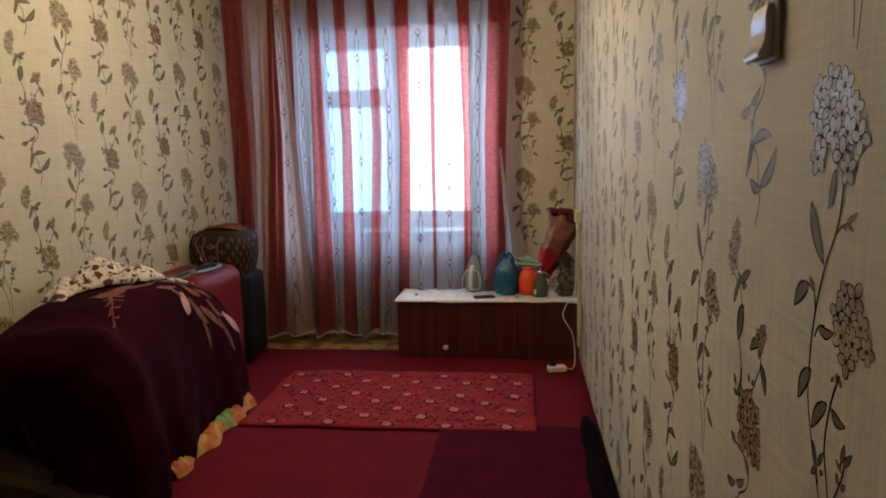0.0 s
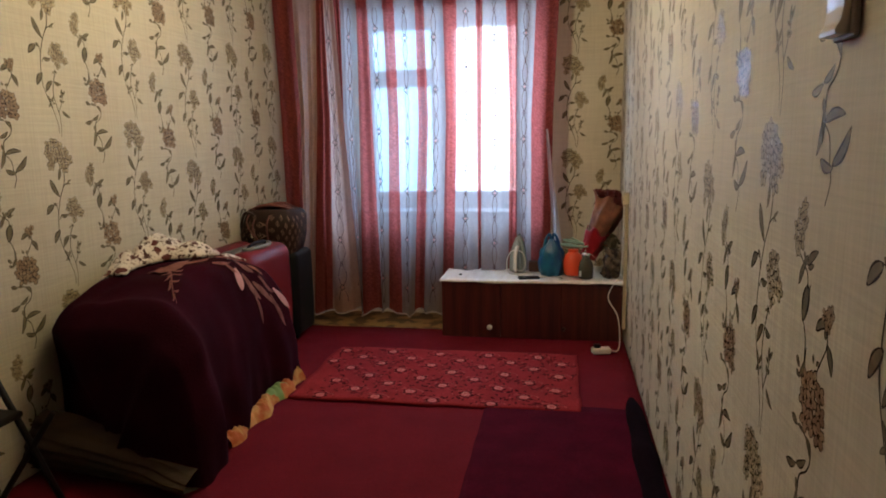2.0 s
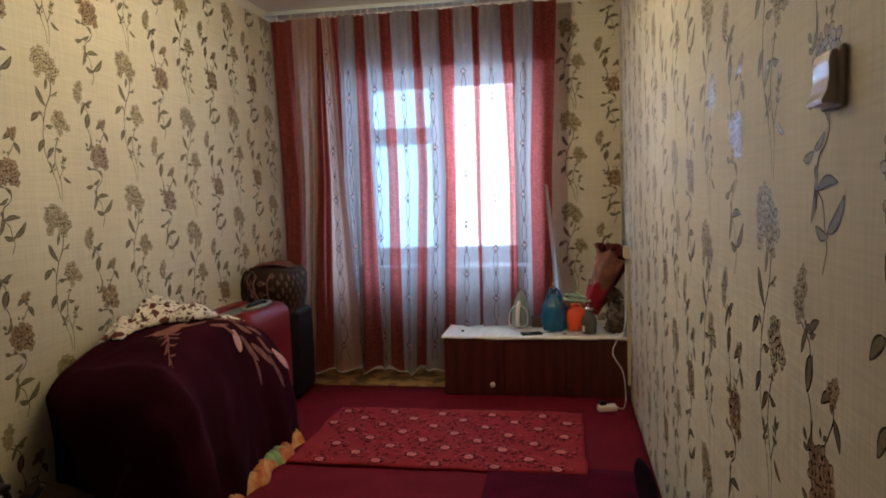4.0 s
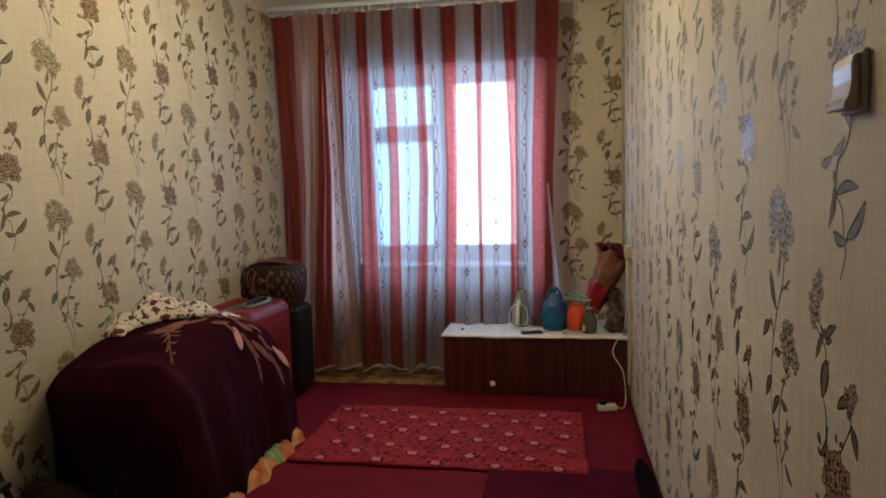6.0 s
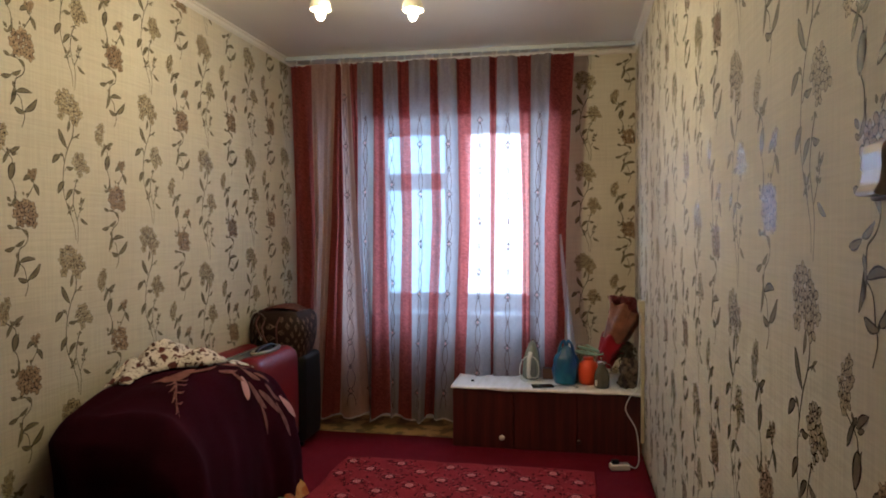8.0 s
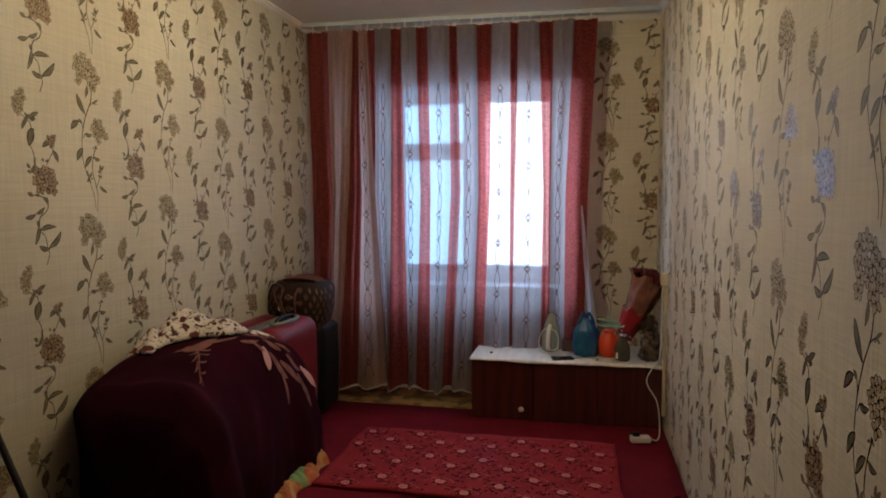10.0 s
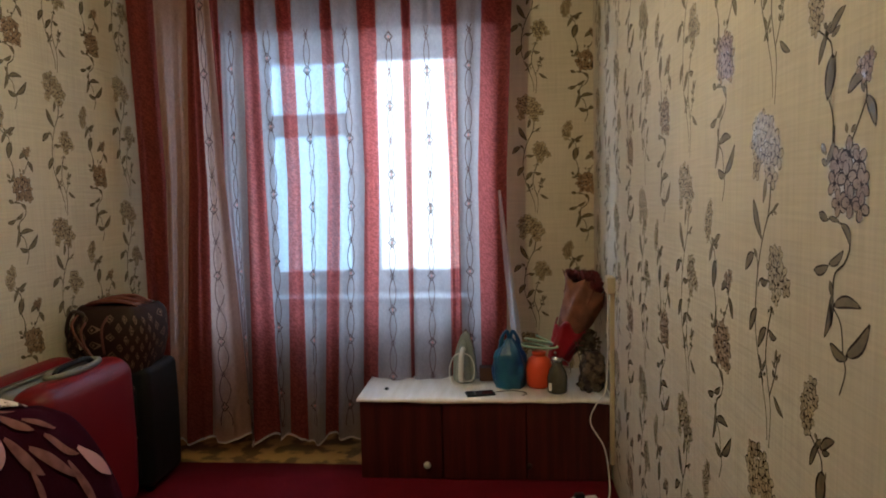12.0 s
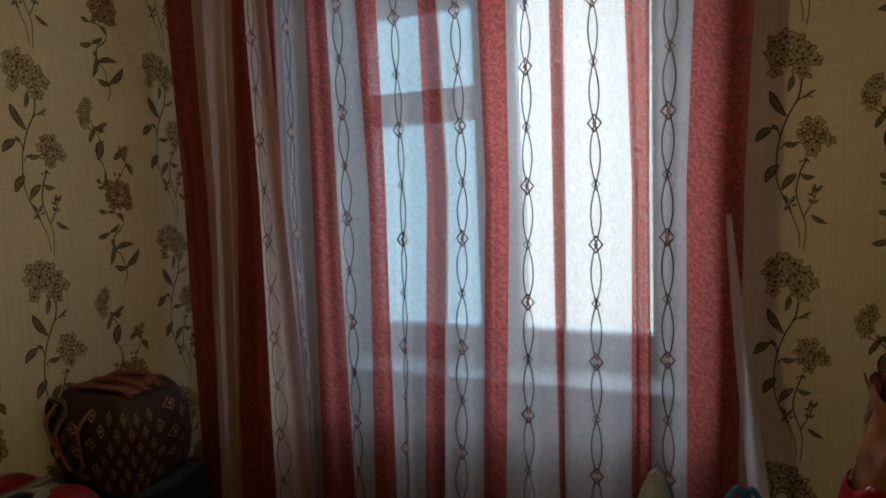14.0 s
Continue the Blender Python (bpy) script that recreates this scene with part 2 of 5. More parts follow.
def surface(bm, f, nu, nv, wrap=False):
    """A sheet of nu x nv cells from f(u, v) with u, v in 0..1."""
    grid = [[bm.verts.new(f(i / nu, j / nv)) for j in range(nv + 1)] for i in range(nu + (0 if wrap else 1))]
    n = len(grid)
    for i in range(nu):
        for j in range(nv):
            bm.faces.new((grid[i][j], grid[(i + 1) % n][j], grid[(i + 1) % n][j + 1], grid[i][j + 1]))
    return grid


# ---- room ----
box("floor", XL - 0.2, XR + 0.2, YB - 0.2, YF + 0.3, -0.2, 0.0, LINO, bevel=0, kind="structure")
box("ceiling", XL - 0.2, XR + 0.2, YB - 0.2, YF + 0.3, ZC, ZC + 0.2, CEILING, bevel=0, kind="structure")
box("wall_west", XL - 0.2, XL, YB - 0.2, YF + 0.3, 0, ZC, PAPER, bevel=0, kind="structure")
box("wall_east", XR, XR + 0.2, YB - 0.2, YF + 0.3, 0, ZC, PAPER, bevel=0, kind="structure")
box("wall_south", XL, XR, YB - 0.2, YB, 0, ZC, PAPER, bevel=0, kind="structure")
wall = bmesh.new()
for x0, x1, z0, z1 in ((XL, WIN_L, 0, ZC), (WIN_R, XR, 0, ZC), (WIN_L, WIN_R, 0, WIN_B), (WIN_L, WIN_R, WIN_T, ZC)):
    box_bm(x0, x1, YF, YF + 0.3, z0, z1, bm=wall)
finish("wall_north", wall, PAPER, kind="structure")


def cornice(name, a, b, inward):
    """A small stepped moulding between wall and ceiling."""
    bm = bmesh.new()
    a, b, n = Vector(a), Vector(b), Vector(inward)
    shape = ((0, 0), (0.035, 0), (0.033, -0.008), (0.022, -0.012), (0.014, -0.024), (0.006, -0.03), (0, -0.035))
    ra = [bm.verts.new(a + n * d + Vector((0, 0, z))) for d, z in shape]
    rb = [bm.verts.new(b + n * d + Vector((0, 0, z))) for d, z in shape]
    for i in range(len(shape)):
        j = (i + 1) % len(shape)
        bm.faces.new((ra[i], ra[j], rb[j], rb[i]))
    bm.faces.new(ra[::-1])
    bm.faces.new(rb)
    bmesh.ops.recalc_face_normals(bm, faces=bm.faces[:])
    return finish(name, bm, CORNICE, kind="structure")


cornice("trim", (XL, YB, ZC), (XL, YF, ZC), (1, 0, 0))
cornice("trim", (XR, YB, ZC), (XR, YF, ZC), (-1, 0, 0))
cornice("trim", (XL, YF, ZC), (XR, YF, ZC), (0, -1, 0))

# window
PANE_CLEAR = glass("clear_glass", (1, 1, 1), 0.98)
PANE_BLUE = glass("bluish_glass", (0.58, 0.74, 0.84), 0.97)
window = new("window")
window.location = (-0.27, WIN_Y, WIN_B)
tagged(window, kind="structure")
bpy.context.view_layer.update()


def wpart(name, x0, x1, y0, y1, z0, z1, mat, bevel=0.004):
    ob = box(name, x0, x1, y0, y1, z0, z1, mat, bevel=bevel)
    ob.parent = window
    ob.matrix_parent_inverse = window.matrix_world.inverted()
    return ob


fy0, fy1 = WIN_Y - 0.02, WIN_Y + 0.05
frame_bm = bmesh.new()
for x0, x1, z0, z1 in ((WIN_L, -0.80, WIN_B, WIN_T), (0.27, WIN_R, WIN_B, WIN_T), (-0.80, 0.27, WIN_B, 0.92), (-0.80, 0.27, 2.11, WIN_T),
                       (-0.36, -0.19, 0.92, 2.11), (-0.80, -0.36, 1.70, 1.83)):
    box_bm(x0, x1, fy0, fy1, z0, z1, 0.006, frame_bm)
fr = finish("window_frame", frame_bm, PVC)
fr.parent, fr.matrix_parent_inverse = window, window.matrix_world.inverted()
for x0, x1, z0, z1, mat in ((-0.81, -0.35, 1.82, 2.12, PANE_BLUE), (-0.81, -0.35, 0.91, 1.71, PANE_BLUE), (-0.20, 0.28, 0.91, 2.12, PANE_CLEAR)):
    p = wpart("pane", x0, x1, WIN_Y + 0.012, WIN_Y + 0.018, z0, z1, mat, 0)
    p.visible_shadow = False
wpart("window_sill", WIN_L - 0.06, WIN_R + 0.06, YF - 0.10, fy0, WIN_B - 0.075, WIN_B + 0.004, material("painted_sill", (0.17, 0.18, 0.20), 0.5, bump=0.2, bump_scale=20), 0.010)
# raised casements round the panes, with hinges and a latch on the middle post
for x0, x1, z0, z1 in ((-0.83, -0.33, 0.885, 1.735), (-0.83, -0.33, 1.795, 2.145), (-0.225, 0.305, 0.885, 2.145)):
    cb_ = bmesh.new()
    for bx0, bx1, bz0, bz1 in ((x0, x0 + 0.03, z0, z1), (x1 - 0.03, x1, z0, z1), (x0 + 0.03, x1 - 0.03, z0, z0 + 0.03), (x0 + 0.03, x1 - 0.03, z1 - 0.03, z1)):
        box_bm(bx0, bx1, WIN_Y - 0.038, WIN_Y - 0.0215, bz0, bz1, 0.004, cb_)
    co_ = finish("casement", cb_, PVC)
    co_.parent, co_.matrix_parent_inverse = window, window.matrix_world.inverted()
wpart("latch", -0.345, -0.325, WIN_Y - 0.062, WIN_Y - 0.040, 1.25, 1.36, METAL, 0.004)

# daylight beyond the panes
BRIGHT_SKY = bpy.data.materials.new("overcast_sky")
BRIGHT_SKY.use_nodes = True
bn, bk_ = BRIGHT_SKY.node_tree.nodes, BRIGHT_SKY.node_tree.links
bn.remove(bn["Principled BSDF"])
em = bn.new("ShaderNodeEmission")
em.inputs[0].default_value, em.inputs[1].default_value = (0.84, 0.94, 1.0, 1), 4.6
bk_.new(em.outputs[0], bn["Material Output"].inputs[0])
box("backdrop", -22, 22, 7.0, 7.05, -3, 16, BRIGHT_SKY, bevel=0, kind="structure")

# carpets
def soft_sheet(name, x0, x1, y0, y1, z, thick, mat, wave=0.004, nu=40, nv=30, seed=0.0, edge=0.006):
    bm = bmesh.new()

    def top(u, v):
        x, y = x0 + (x1 - x0) * u, y0 + (y1 - y0) * v
        x += edge * noise.noise((y * 6 + seed, u * 3, 1.3))
        y += edge * noise.noise((x * 6 + seed, v * 3, 7.3))
        return Vector((x, y, z + thick + wave * (0.5 + noise.noise((x * 4 + seed, y * 4, seed)))))
    g = surface(bm, top, nu, nv)
    rim = [g[i][0] for i in range(nu + 1)] + [g[nu][j] for j in range(1, nv + 1)] + [g[i][nv] for i in range(nu - 1, -1, -1)] + [g[0][j] for j in range(nv - 1, 0, -1)]
    low = [bm.verts.new((v.co.x, v.co.y, z)) for v in rim]
    for i in range(len(rim)):
        j = (i + 1) % len(rim)
        bm.faces.new((rim[j], rim[i], low[i], low[j]))
    bm.faces.new(low[::-1])
    bmesh.ops.recalc_face_normals(bm, faces=bm.faces[:])
    return finish(name, bm, mat, smooth=True)


tagged(soft_sheet("carpet", XL + 0.004, XR - 0.004, YB + 0.01, 4.62, 0.001, 0.006, CARPET, 0.002), "plain crimson fitted carpet, flat, covering most of the floor", "carpet")
tagged(soft_sheet("carpet_runner", 0.25, 0.985, 1.2, 3.36, 0.010, 0.008, RUNNER, 0.004, seed=4), "dark purple plush runner laid along the papered wall", "carpet")

# curtain: stripes of red and white organza, gathered at the top
EDGES_TOP = [-1.43, -1.26, -1.08, -1.05, -0.98, -0.91, -0.80, -0.73, -0.62, -0.54, -0.39, -0.33, -0.20, -0.10, 0.03, 0.08, 0.22, 0.31, 0.44, 0.59]
EDGES_MID = [-1.41, -1.23, -1.12, -1.04, -0.93, -0.92, -0.81, -0.72, -0.60, -0.52, -0.38, -0.31, -0.19, -0.11, 0.03, 0.065, 0.25, 0.30, 0.40, 0.545]
EDGES_LOW = [-1.40, -1.27, -1.19, -1.08, -0.87, -0.85, -0.83, -0.70, -0.63, -0.53, -0.43, -0.36, -0.23, -0.15, 0.03, 0.05, 0.24, 0.30, 0.40, 0.53]
CUR_TOP, CUR_Y = 2.575, 4.80


def cloth_x(s, z):
    """Where the cloth coordinate s (in stripes) lies across the room at height z."""
    i = min(int(s), len(EDGES_TOP) - 2)
    f = s - i
    if z > 1.45:
        k = (z - 1.45) / (2.45 - 1.45)
        lo, hi = EDGES_MID, EDGES_TOP
    else:
        k = (z - 0.4) / (1.45 - 0.4)
        lo, hi = EDGES_LOW, EDGES_MID
    k = max(-0.3, min(1.1, k))
    e = [a + (b - a) * k for a, b in zip(lo[i:i + 2], hi[i:i + 2])]
    return e[0] + (e[1] - e[0]) * f


def cloth(s, z, out=0.0):
    x = cloth_x(s, z)
    gather = 0.55 + 0.45 * max(0.0, min(1.0, (CUR_TOP - z) / 1.2))
    amp = (0.034 if s > 5 else 0.038) * gather
    fold = math.sin(math.pi * s + 0.6 * math.sin(s * 1.7)) + 0.35 * math.sin(math.pi * 2.6 * s + 1.0 + 0.6 * z) + 0.25 * noise.noise((s * 1.3, z * 0.8, 2.0))
    if s < 5.5:
        fold += 0.42 * math.sin(s * 11.0 + 0.5 * z) * min(1, 5.5 - s) + 0.18 * math.sin(s * 23.0 + 1.5 * noise.noise((s, z * 1.5, 4.0)))
    else:
        fold += 0.22 * math.sin(s * 9.5 + 1.2 * noise.noise((s * 0.7, z * 1.2, 4.0)))
    pleat = 0.011 * math.sin(s * 14.7 + math.sin(s * 3)) * max(0.0, (z - 2.15) / 0.42)
    mid = 4.75 + 0.035 * (x + 1.4) + 0.04 * (z / CUR_TOP)
    x = 0.523 + (x - 0.523) * (mid - 0.879) / 3.971
    return Vector((x, mid + amp * fold + pleat - out, z))


curtain = thing("curtain", -0.4, CUR_Y, CUR_TOP, "floor-length sheer curtain striped rust-red and embroidered white, drawn shut", "curtain")


def attach(ob, parent):
    ob.parent = parent
    ob.matrix_parent_inverse = parent.matrix_world.inverted()
    return ob


def cloth_panel(name, stripes, z0, z1, rows, out, mats, label="", strip=0.0):
    bm = bmesh.new()
    per = 12
    cols = [i + k / per for i in stripes for k in range(per)] + [stripes[-1] + 1 - 1e-4]
    grid = []
    for s in cols:
        col = []
        for r in range(rows + 1):
            low = z0 + (0.018 * math.sin(s * 1.9) + 0.012 * math.sin(s * 5) if z0 < 0.3 else 0.004 * math.sin(s * 6))
            if strip:
                low -= 0.004
                z1 = low + strip
            col.append(bm.verts.new(cloth(s, low + (z1 - low) * r / rows, out)))
        grid.append(col)
    for i in range(len(grid) - 1):
        for r in range(rows):
            f = bm.faces.new((grid[i][r], grid[i + 1][r], grid[i + 1][r + 1], grid[i][r + 1]))
            k = int(cols[i] + 1e-6)
            f.material_index = k % 2 + (2 if k < 4 else 0)
    return attach(finish(name, bm, mats, smooth=True, label=label), curtain)


cloth_panel("drape", range(19), 0.078, CUR_TOP, 40, 0.0, [SHEER_RED, SHEER_WHITE, SHEER_DEEP, SHEER_LAMPLIT])
cloth_panel("hem", range(19), 0.078, 0.093, 1, 0.002, [material("white_hem_tape", (0.50, 0.44, 0.43), 0.8)] * 4, "white stitched hem tape", 0.011)
# added second layer of cloth on the stripes above the window
cloth_panel("top_layer", range(5, 19), 2.19, CUR_TOP - 0.01, 8, 0.014, [SHEER_RED, SHEER_WHITE, SHEER_DEEP, SHEER_LAMPLIT])


def chain(s, z_top, z_low):
    """Two threads that cross and part; at the crossings large and small lozenges by turns."""
    bm = bmesh.new()
    step = 0.172
    stripe = abs(cloth_x(int(s) + 0.99, 1.4) - cloth_x(int(s), 1.4))
    w = min(0.30, 0.0155 / max(stripe, 0.02))
    for sign in (1, -1):
        prev = None
        z = z_top
        while z > z_low:
            ph = (z_top - z) / step * math.pi
            width = 0.0042
            a = cloth(s + sign * w * math.sin(ph) - 0.012, z, 0.003)
            b = a + Vector((width, 0, 0))
            cur = (bm.verts.new(a), bm.verts.new(b))
            if prev:
                bm.faces.new((prev[0], prev[1], cur[1], cur[0]))
            prev = cur
            z -= 0.010
    k = 0
    while z_top - k * step > z_low:
        c = cloth(s, z_top - k * step, 0.006)
        big = 1.0 if k % 2 == 0 else 0.62
        for r0, r1, m in ((0.028 * big, 0.0205 * big, 0), (0.0095 * big, 0.0, 1 if big == 1.0 else 0)):
            lift = Vector((0, -0.001 * (2 - m) if r0 < 0.01 else 0.0, 0))
            o = [bm.verts.new(c + lift + Vector((dx * r0 * 0.8, 0, dz * r0))) for dx, dz in ((1, 0), (0, 1), (-1, 0), (0, -1))]
            if r1:
                n_ = [bm.verts.new(c + lift + Vector((dx * r1 * 0.8, 0, dz * r1))) for dx, dz in ((1, 0), (0, 1), (-1, 0), (0, -1))]
                for i in range(4):
                    bm.faces.new((o[i], o[(i + 1) % 4], n_[(i + 1) % 4], n_[i]))
            else:
                bm.faces.new(o).material_index = m
        k += 1
    return bm


for s, top in ((3.5, 2.33), (5.55, 2.35), (7.5, 2.4), (9.5, 2.33), (11.5, 2.33), (13.5, 2.14), (15.5, 2.31), (17.5, 2.33)):
    attach(finish("embroidery", chain(s, top, 0.16), [EMBROIDERY, THREAD_ROSE]), curtain)

edge_ = bmesh.new()
surface(edge_, lambda u, v: Vector((0.500 + 0.062 * v ** 1.3 + (0.012 + 0.042 * v ** 0.8) * u, 4.792 - 0.012 * math.sin(u * 5 + v * 3), 1.36 - 0.80 * v)), 8, 30)
attach(finish("loose_edge", edge_, sheer("white_selvage", (0.52, 0.48, 0.50), 0.12, 0.05), smooth=True, label="loose white edge strip of the curtain"), curtain)

rail = box_bm(-1.22, 1.22, -0.022, 0.022, 2.612, ZC, 0.004)
bmesh.ops.transform(rail, matrix=Matrix.Translation((-0.225, 4.855, 0)) @ Euler((0, 0, radians(2.2))).to_matrix().to_4x4(), verts=rail.verts)
track = finish("curtain_rail", rail, PVC)
tagged(track, "long white plastic curtain track fixed under the ceiling", "curtain rail")

for i in range(30):
    s_ = 0.3 + i * 0.635
    c_ = cloth(s_, 2.575, 0.0)
    hk = bmesh.new()
    tube(hk, [c_ + Vector((0, 0.002, -0.012)), c_ + Vector((0, 0.004, 0.020)), c_ + Vector((0, 0.008, 0.040))], 0.0035, 6)
    attach(finish("hook", hk, WHITE_PLASTIC, smooth=True, label="small white plastic curtain hook"), curtain)

# cabinet
cab = thing("low_cabinet", 0.4, 4.7, 0, "low closed mahogany-veneer cabinet standing against the wall under the curtain", "cabinet")
attach(box("body", -0.17, 1.0, 4.48, 4.98, 0.0, 0.392, MAHOGANY, bevel=0.003), cab)
for x0, x1 in ((-0.17, 0.22), (0.224, 0.61), (0.614, 1.0)):
    attach(box("door", x0 + 0.003, x1 - 0.001, 4.462, 4.479, 0.012, 0.386, MAHOGANY, bevel=0.002), cab)
kn = bmesh.new()
lathe(kn, [(0.004, 0), (0.004, 0.012), (0.016, 0.016), (0.018, 0.024), (0.012, 0.03), (0, 0.031)], (0.15, 4.462, 0.085), 12, Euler((radians(90), 0, 0)).to_matrix())
attach(finish("knob", kn, WHITE_PLASTIC, smooth=True, label="small white round knob"), cab)
kd = bmesh.new()
lathe(kd, [(0.004, 0), (0.004, 0.010), (0.013, 0.014), (0.014, 0.020), (0.009, 0.025), (0, 0.026)], (0.625, 4.462, 0.085), 12, Euler((radians(90), 0, 0)).to_matrix())
attach(finish("knob", kd, material("dark_knob", (0.03, 0.012, 0.009), 0.4), smooth=True, label="small dark round knob"), cab)
cl = bmesh.new()


def cloth_top(u, v):
    x = -0.178 + 1.183 * u
    drop = 0.007 + 0.010 * (0.5 + noise.noise((x * 5, 3, 1))) + 0.007 * max(0.0, math.sin((x - 0.05) * 8))
    y = 4.99 - 0.54 * min(v / 0.9, 1)
    z = 0.396 + 0.0015 * noise.noise((x * 9, v * 5, 0))
    if v > 0.9:
        k = (v - 0.9) / 0.1
        y -= 0.004 * math.sin(k * 1.5)
        z -= drop * k
    return Vector((x, y, z))


surface(cl, cloth_top, 60, 20)
tc = finish("oilcloth", cl, WHITE_CLOTH, smooth=True)
tc.modifiers.new("thick", "SOLIDIFY").thickness = 0.002
tagged(tc, "off-white oilcloth lying on the low cabinet, its front edge hanging unevenly", "tablecloth")

# bedding heap
def heap_height(y):
    k = max(0.0, min(1.0, (y - 2.42) / 1.27))
    pts = ((0, 0.62), (0.12, 0.69), (0.3, 0.745), (0.5, 0.775), (0.72, 0.735), (0.88, 0.65), (1, 0.54))
    for (a, za), (b, zb) in zip(pts, pts[1:]):
        if k <= b:
            f = (k - a) / (b - a)
            return za + (zb - za) * f * f * (3 - 2 * f)
    return pts[-1][1]


def heap(u, v, grow=0.0):
    """u along the wall, v across from the wall over the top to the floor."""
    a = v * math.pi
    ca, sa = math.cos(a), math.sin(a)
    y0 = 2.42 + 0.19 * max(0, min(1, 1 - v * 1.6))
    y = y0 + (3.69 - y0) * u
    h = heap_height(y)
    edge = min(u, 1 - u)
    end = math.sin(min(1, edge * 11) * math.pi / 2)
    k_ = max(0.0, min(1.0, u / 0.28))
    xr = -0.675 - 0.145 * k_ * k_ * (3 - 2 * k_) - 0.04 * (1 - end) + 0.012 * math.sin(u * 9)
    cx, wx = (XL + 0.01 + xr) / 2, (xr - XL - 0.01) / 2
    k_ = k_ * k_ * (3 - 2 * k_)
    x = cx - wx * math.copysign(abs(ca) ** (0.38 + 0.12 * k_), ca)
    wall_side = max(0.0, min(1.0, (0.58 - v) / 0.16))
    z = h * abs(sa) ** (0.22 * wall_side + (0.40 + 0.18 * k_) * (1 - wall_side)) * (0.92 + 0.08 * end)
    side = max(0.0, x - cx) / wx
    n1 = noise.noise((x * 2.2, y * 2.6, z * 1.2 + 5))
    drape = math.sin(y * 17 + 3 * n1 + 4 * z) * 0.5 + noise.noise((y * 9, z * 1.5, 3))
    x += side * (0.045 * n1 + 0.024 * drape * (1 - z / h * 0.7))
    y += (0.02 * noise.noise((x * 7, z * 2, 6)) + 0.012 * math.sin(x * 26 + 3 * n1)) * (1 - k_) * (1 - 0.5 * z / h)
    x -= side * 0.05 * (z / h) ** 2
    z += (0.036 * noise.noise((x * 3.5, y * 3.5, 1)) + 0.016 * noise.noise((x * 9, y * 7, 4))) * (z / h)
    x += side * 0.018 * noise.noise((y * 6, z * 6, 8))
    return Vector((x, y, max(0.012, z + grow)))


bed = thing("bedding_heap", -1.08, 3.0, 0, "bedding piled by the wall under a dark burgundy plush blanket", "bedding")
hb = bmesh.new()
g = surface(hb, heap, 90, 60)
for row, back in ((g[0], False), (g[-1], True)):
    prev = row
    for step in range(1, 6):
        k = step / 5
        ring = []
        for v in row:
            c = Vector((-1.08, 0, v.co.z * (1 - k) + 0.03 * k))
            y = v.co.y + (0.035 if back else -0.035) * math.sin(k * 2.4) + 0.014 * noise.noise((v.co.x * 8, k * 3, 2))
            ring.append(hb.verts.new((v.co.x * (1 - k * 0.98) + c.x * k * 0.98, y, v.co.z * (1 - 0.9 * k) + 0.05 * k)))
        for a in range(len(row) - 1):
            f = (prev[a], prev[a + 1], ring[a + 1], ring[a])
            hb.faces.new(f if not back else f[::-1])
        prev = ring
bmesh.ops.recalc_face_normals(hb, faces=hb.faces[:])
attach(finish("blanket", hb, BLANKET, smooth=True, label="dark burgundy plush blanket"), bed)

from_heap = lambda u, v, out: heap(u, v) + Vector((out * (0.3 + 0.7 * max(0, v - 0.3)), 0, out))


def blanket_leaf(bm, u, v, du, dv, width):
    """A long pale leaf lying on the blanket from (u, v) along (du, dv)."""
    n_ = 9
    rows = []
    L = math.hypot(du, dv)
    for i in range(n_ + 1):
        t = i / n_
        w = width * math.sin(math.pi * min(1, t * 0.93 + 0.07)) ** 0.7
        uu, vv = u + du * t, v + dv * t + 0.01 * math.sin(t * 3)
        rows.append([bm.verts.new(from_heap(uu + s_ * w * dv / L, vv - s_ * w * du / L, 0.007 + 0.003 * (1 - abs(s_)))) for s_ in (-1, 0, 1)])
    for a, b in zip(rows, rows[1:]):
        for k in range(2):
            bm.faces.new((a[k], a[k + 1], b[k + 1], b[k]))


BRIGHT_LEAVES = ((0.595, 0.675, -0.02, 0.10, 0.022), (0.84, 0.760, 0.075, 0.085, 0.022))
lv = bmesh.new()
for leaf in ((0.64, 0.62, 0.07, 0.09, 0.018), (0.62, 0.71, 0.07, 0.11, 0.018), (0.68, 0.755, 0.11, 0.08, 0.016), (0.78, 0.80, 0.05, 0.10, 0.015),
             (0.73, 0.73, 0.10, 0.05, 0.016), (0.55, 0.56, 0.16, 0.045, 0.018), (0.30, 0.50, 0.15, 0.02, 0.014), (0.40, 0.53, 0.13, 0.03, 0.012),
             (0.50, 0.60, 0.10, 0.035, 0.012), (0.56, 0.63, 0.04, 0.08, 0.010), (0.70, 0.66, 0.09, 0.04, 0.014), (0.66, 0.80, 0.02, 0.09, 0.010)):
    blanket_leaf(lv, *leaf)
lb_ = bmesh.new()
for leaf in BRIGHT_LEAVES:
    blanket_leaf(lb_, *leaf)
attach(finish("leaf", lb_, LEAF_BRIGHT, smooth=True, label="bright pale pink plush leaf", kind="stuff"), bed)
attach(finish("leaf_pattern", lv, LEAF_PINK, smooth=True, label="pale pink plush leaves", kind="stuff"), bed)
sp = bmesh.new()
for k in range(4):
    u_, v_ = 0.325 - 0.040 * k, 0.515 + 0.024 * k
    blanket_leaf(sp, u_, v_, -0.055, 0.002, 0.0045)
    blanket_leaf(sp, u_, v_, 0.035, 0.030, 0.0045)
blanket_leaf(sp, 0.345, 0.50, -0.185, 0.115, 0.004)
attach(finish("sprig_pattern", sp, LEAF_PINK, smooth=True, kind="stuff"), bed)


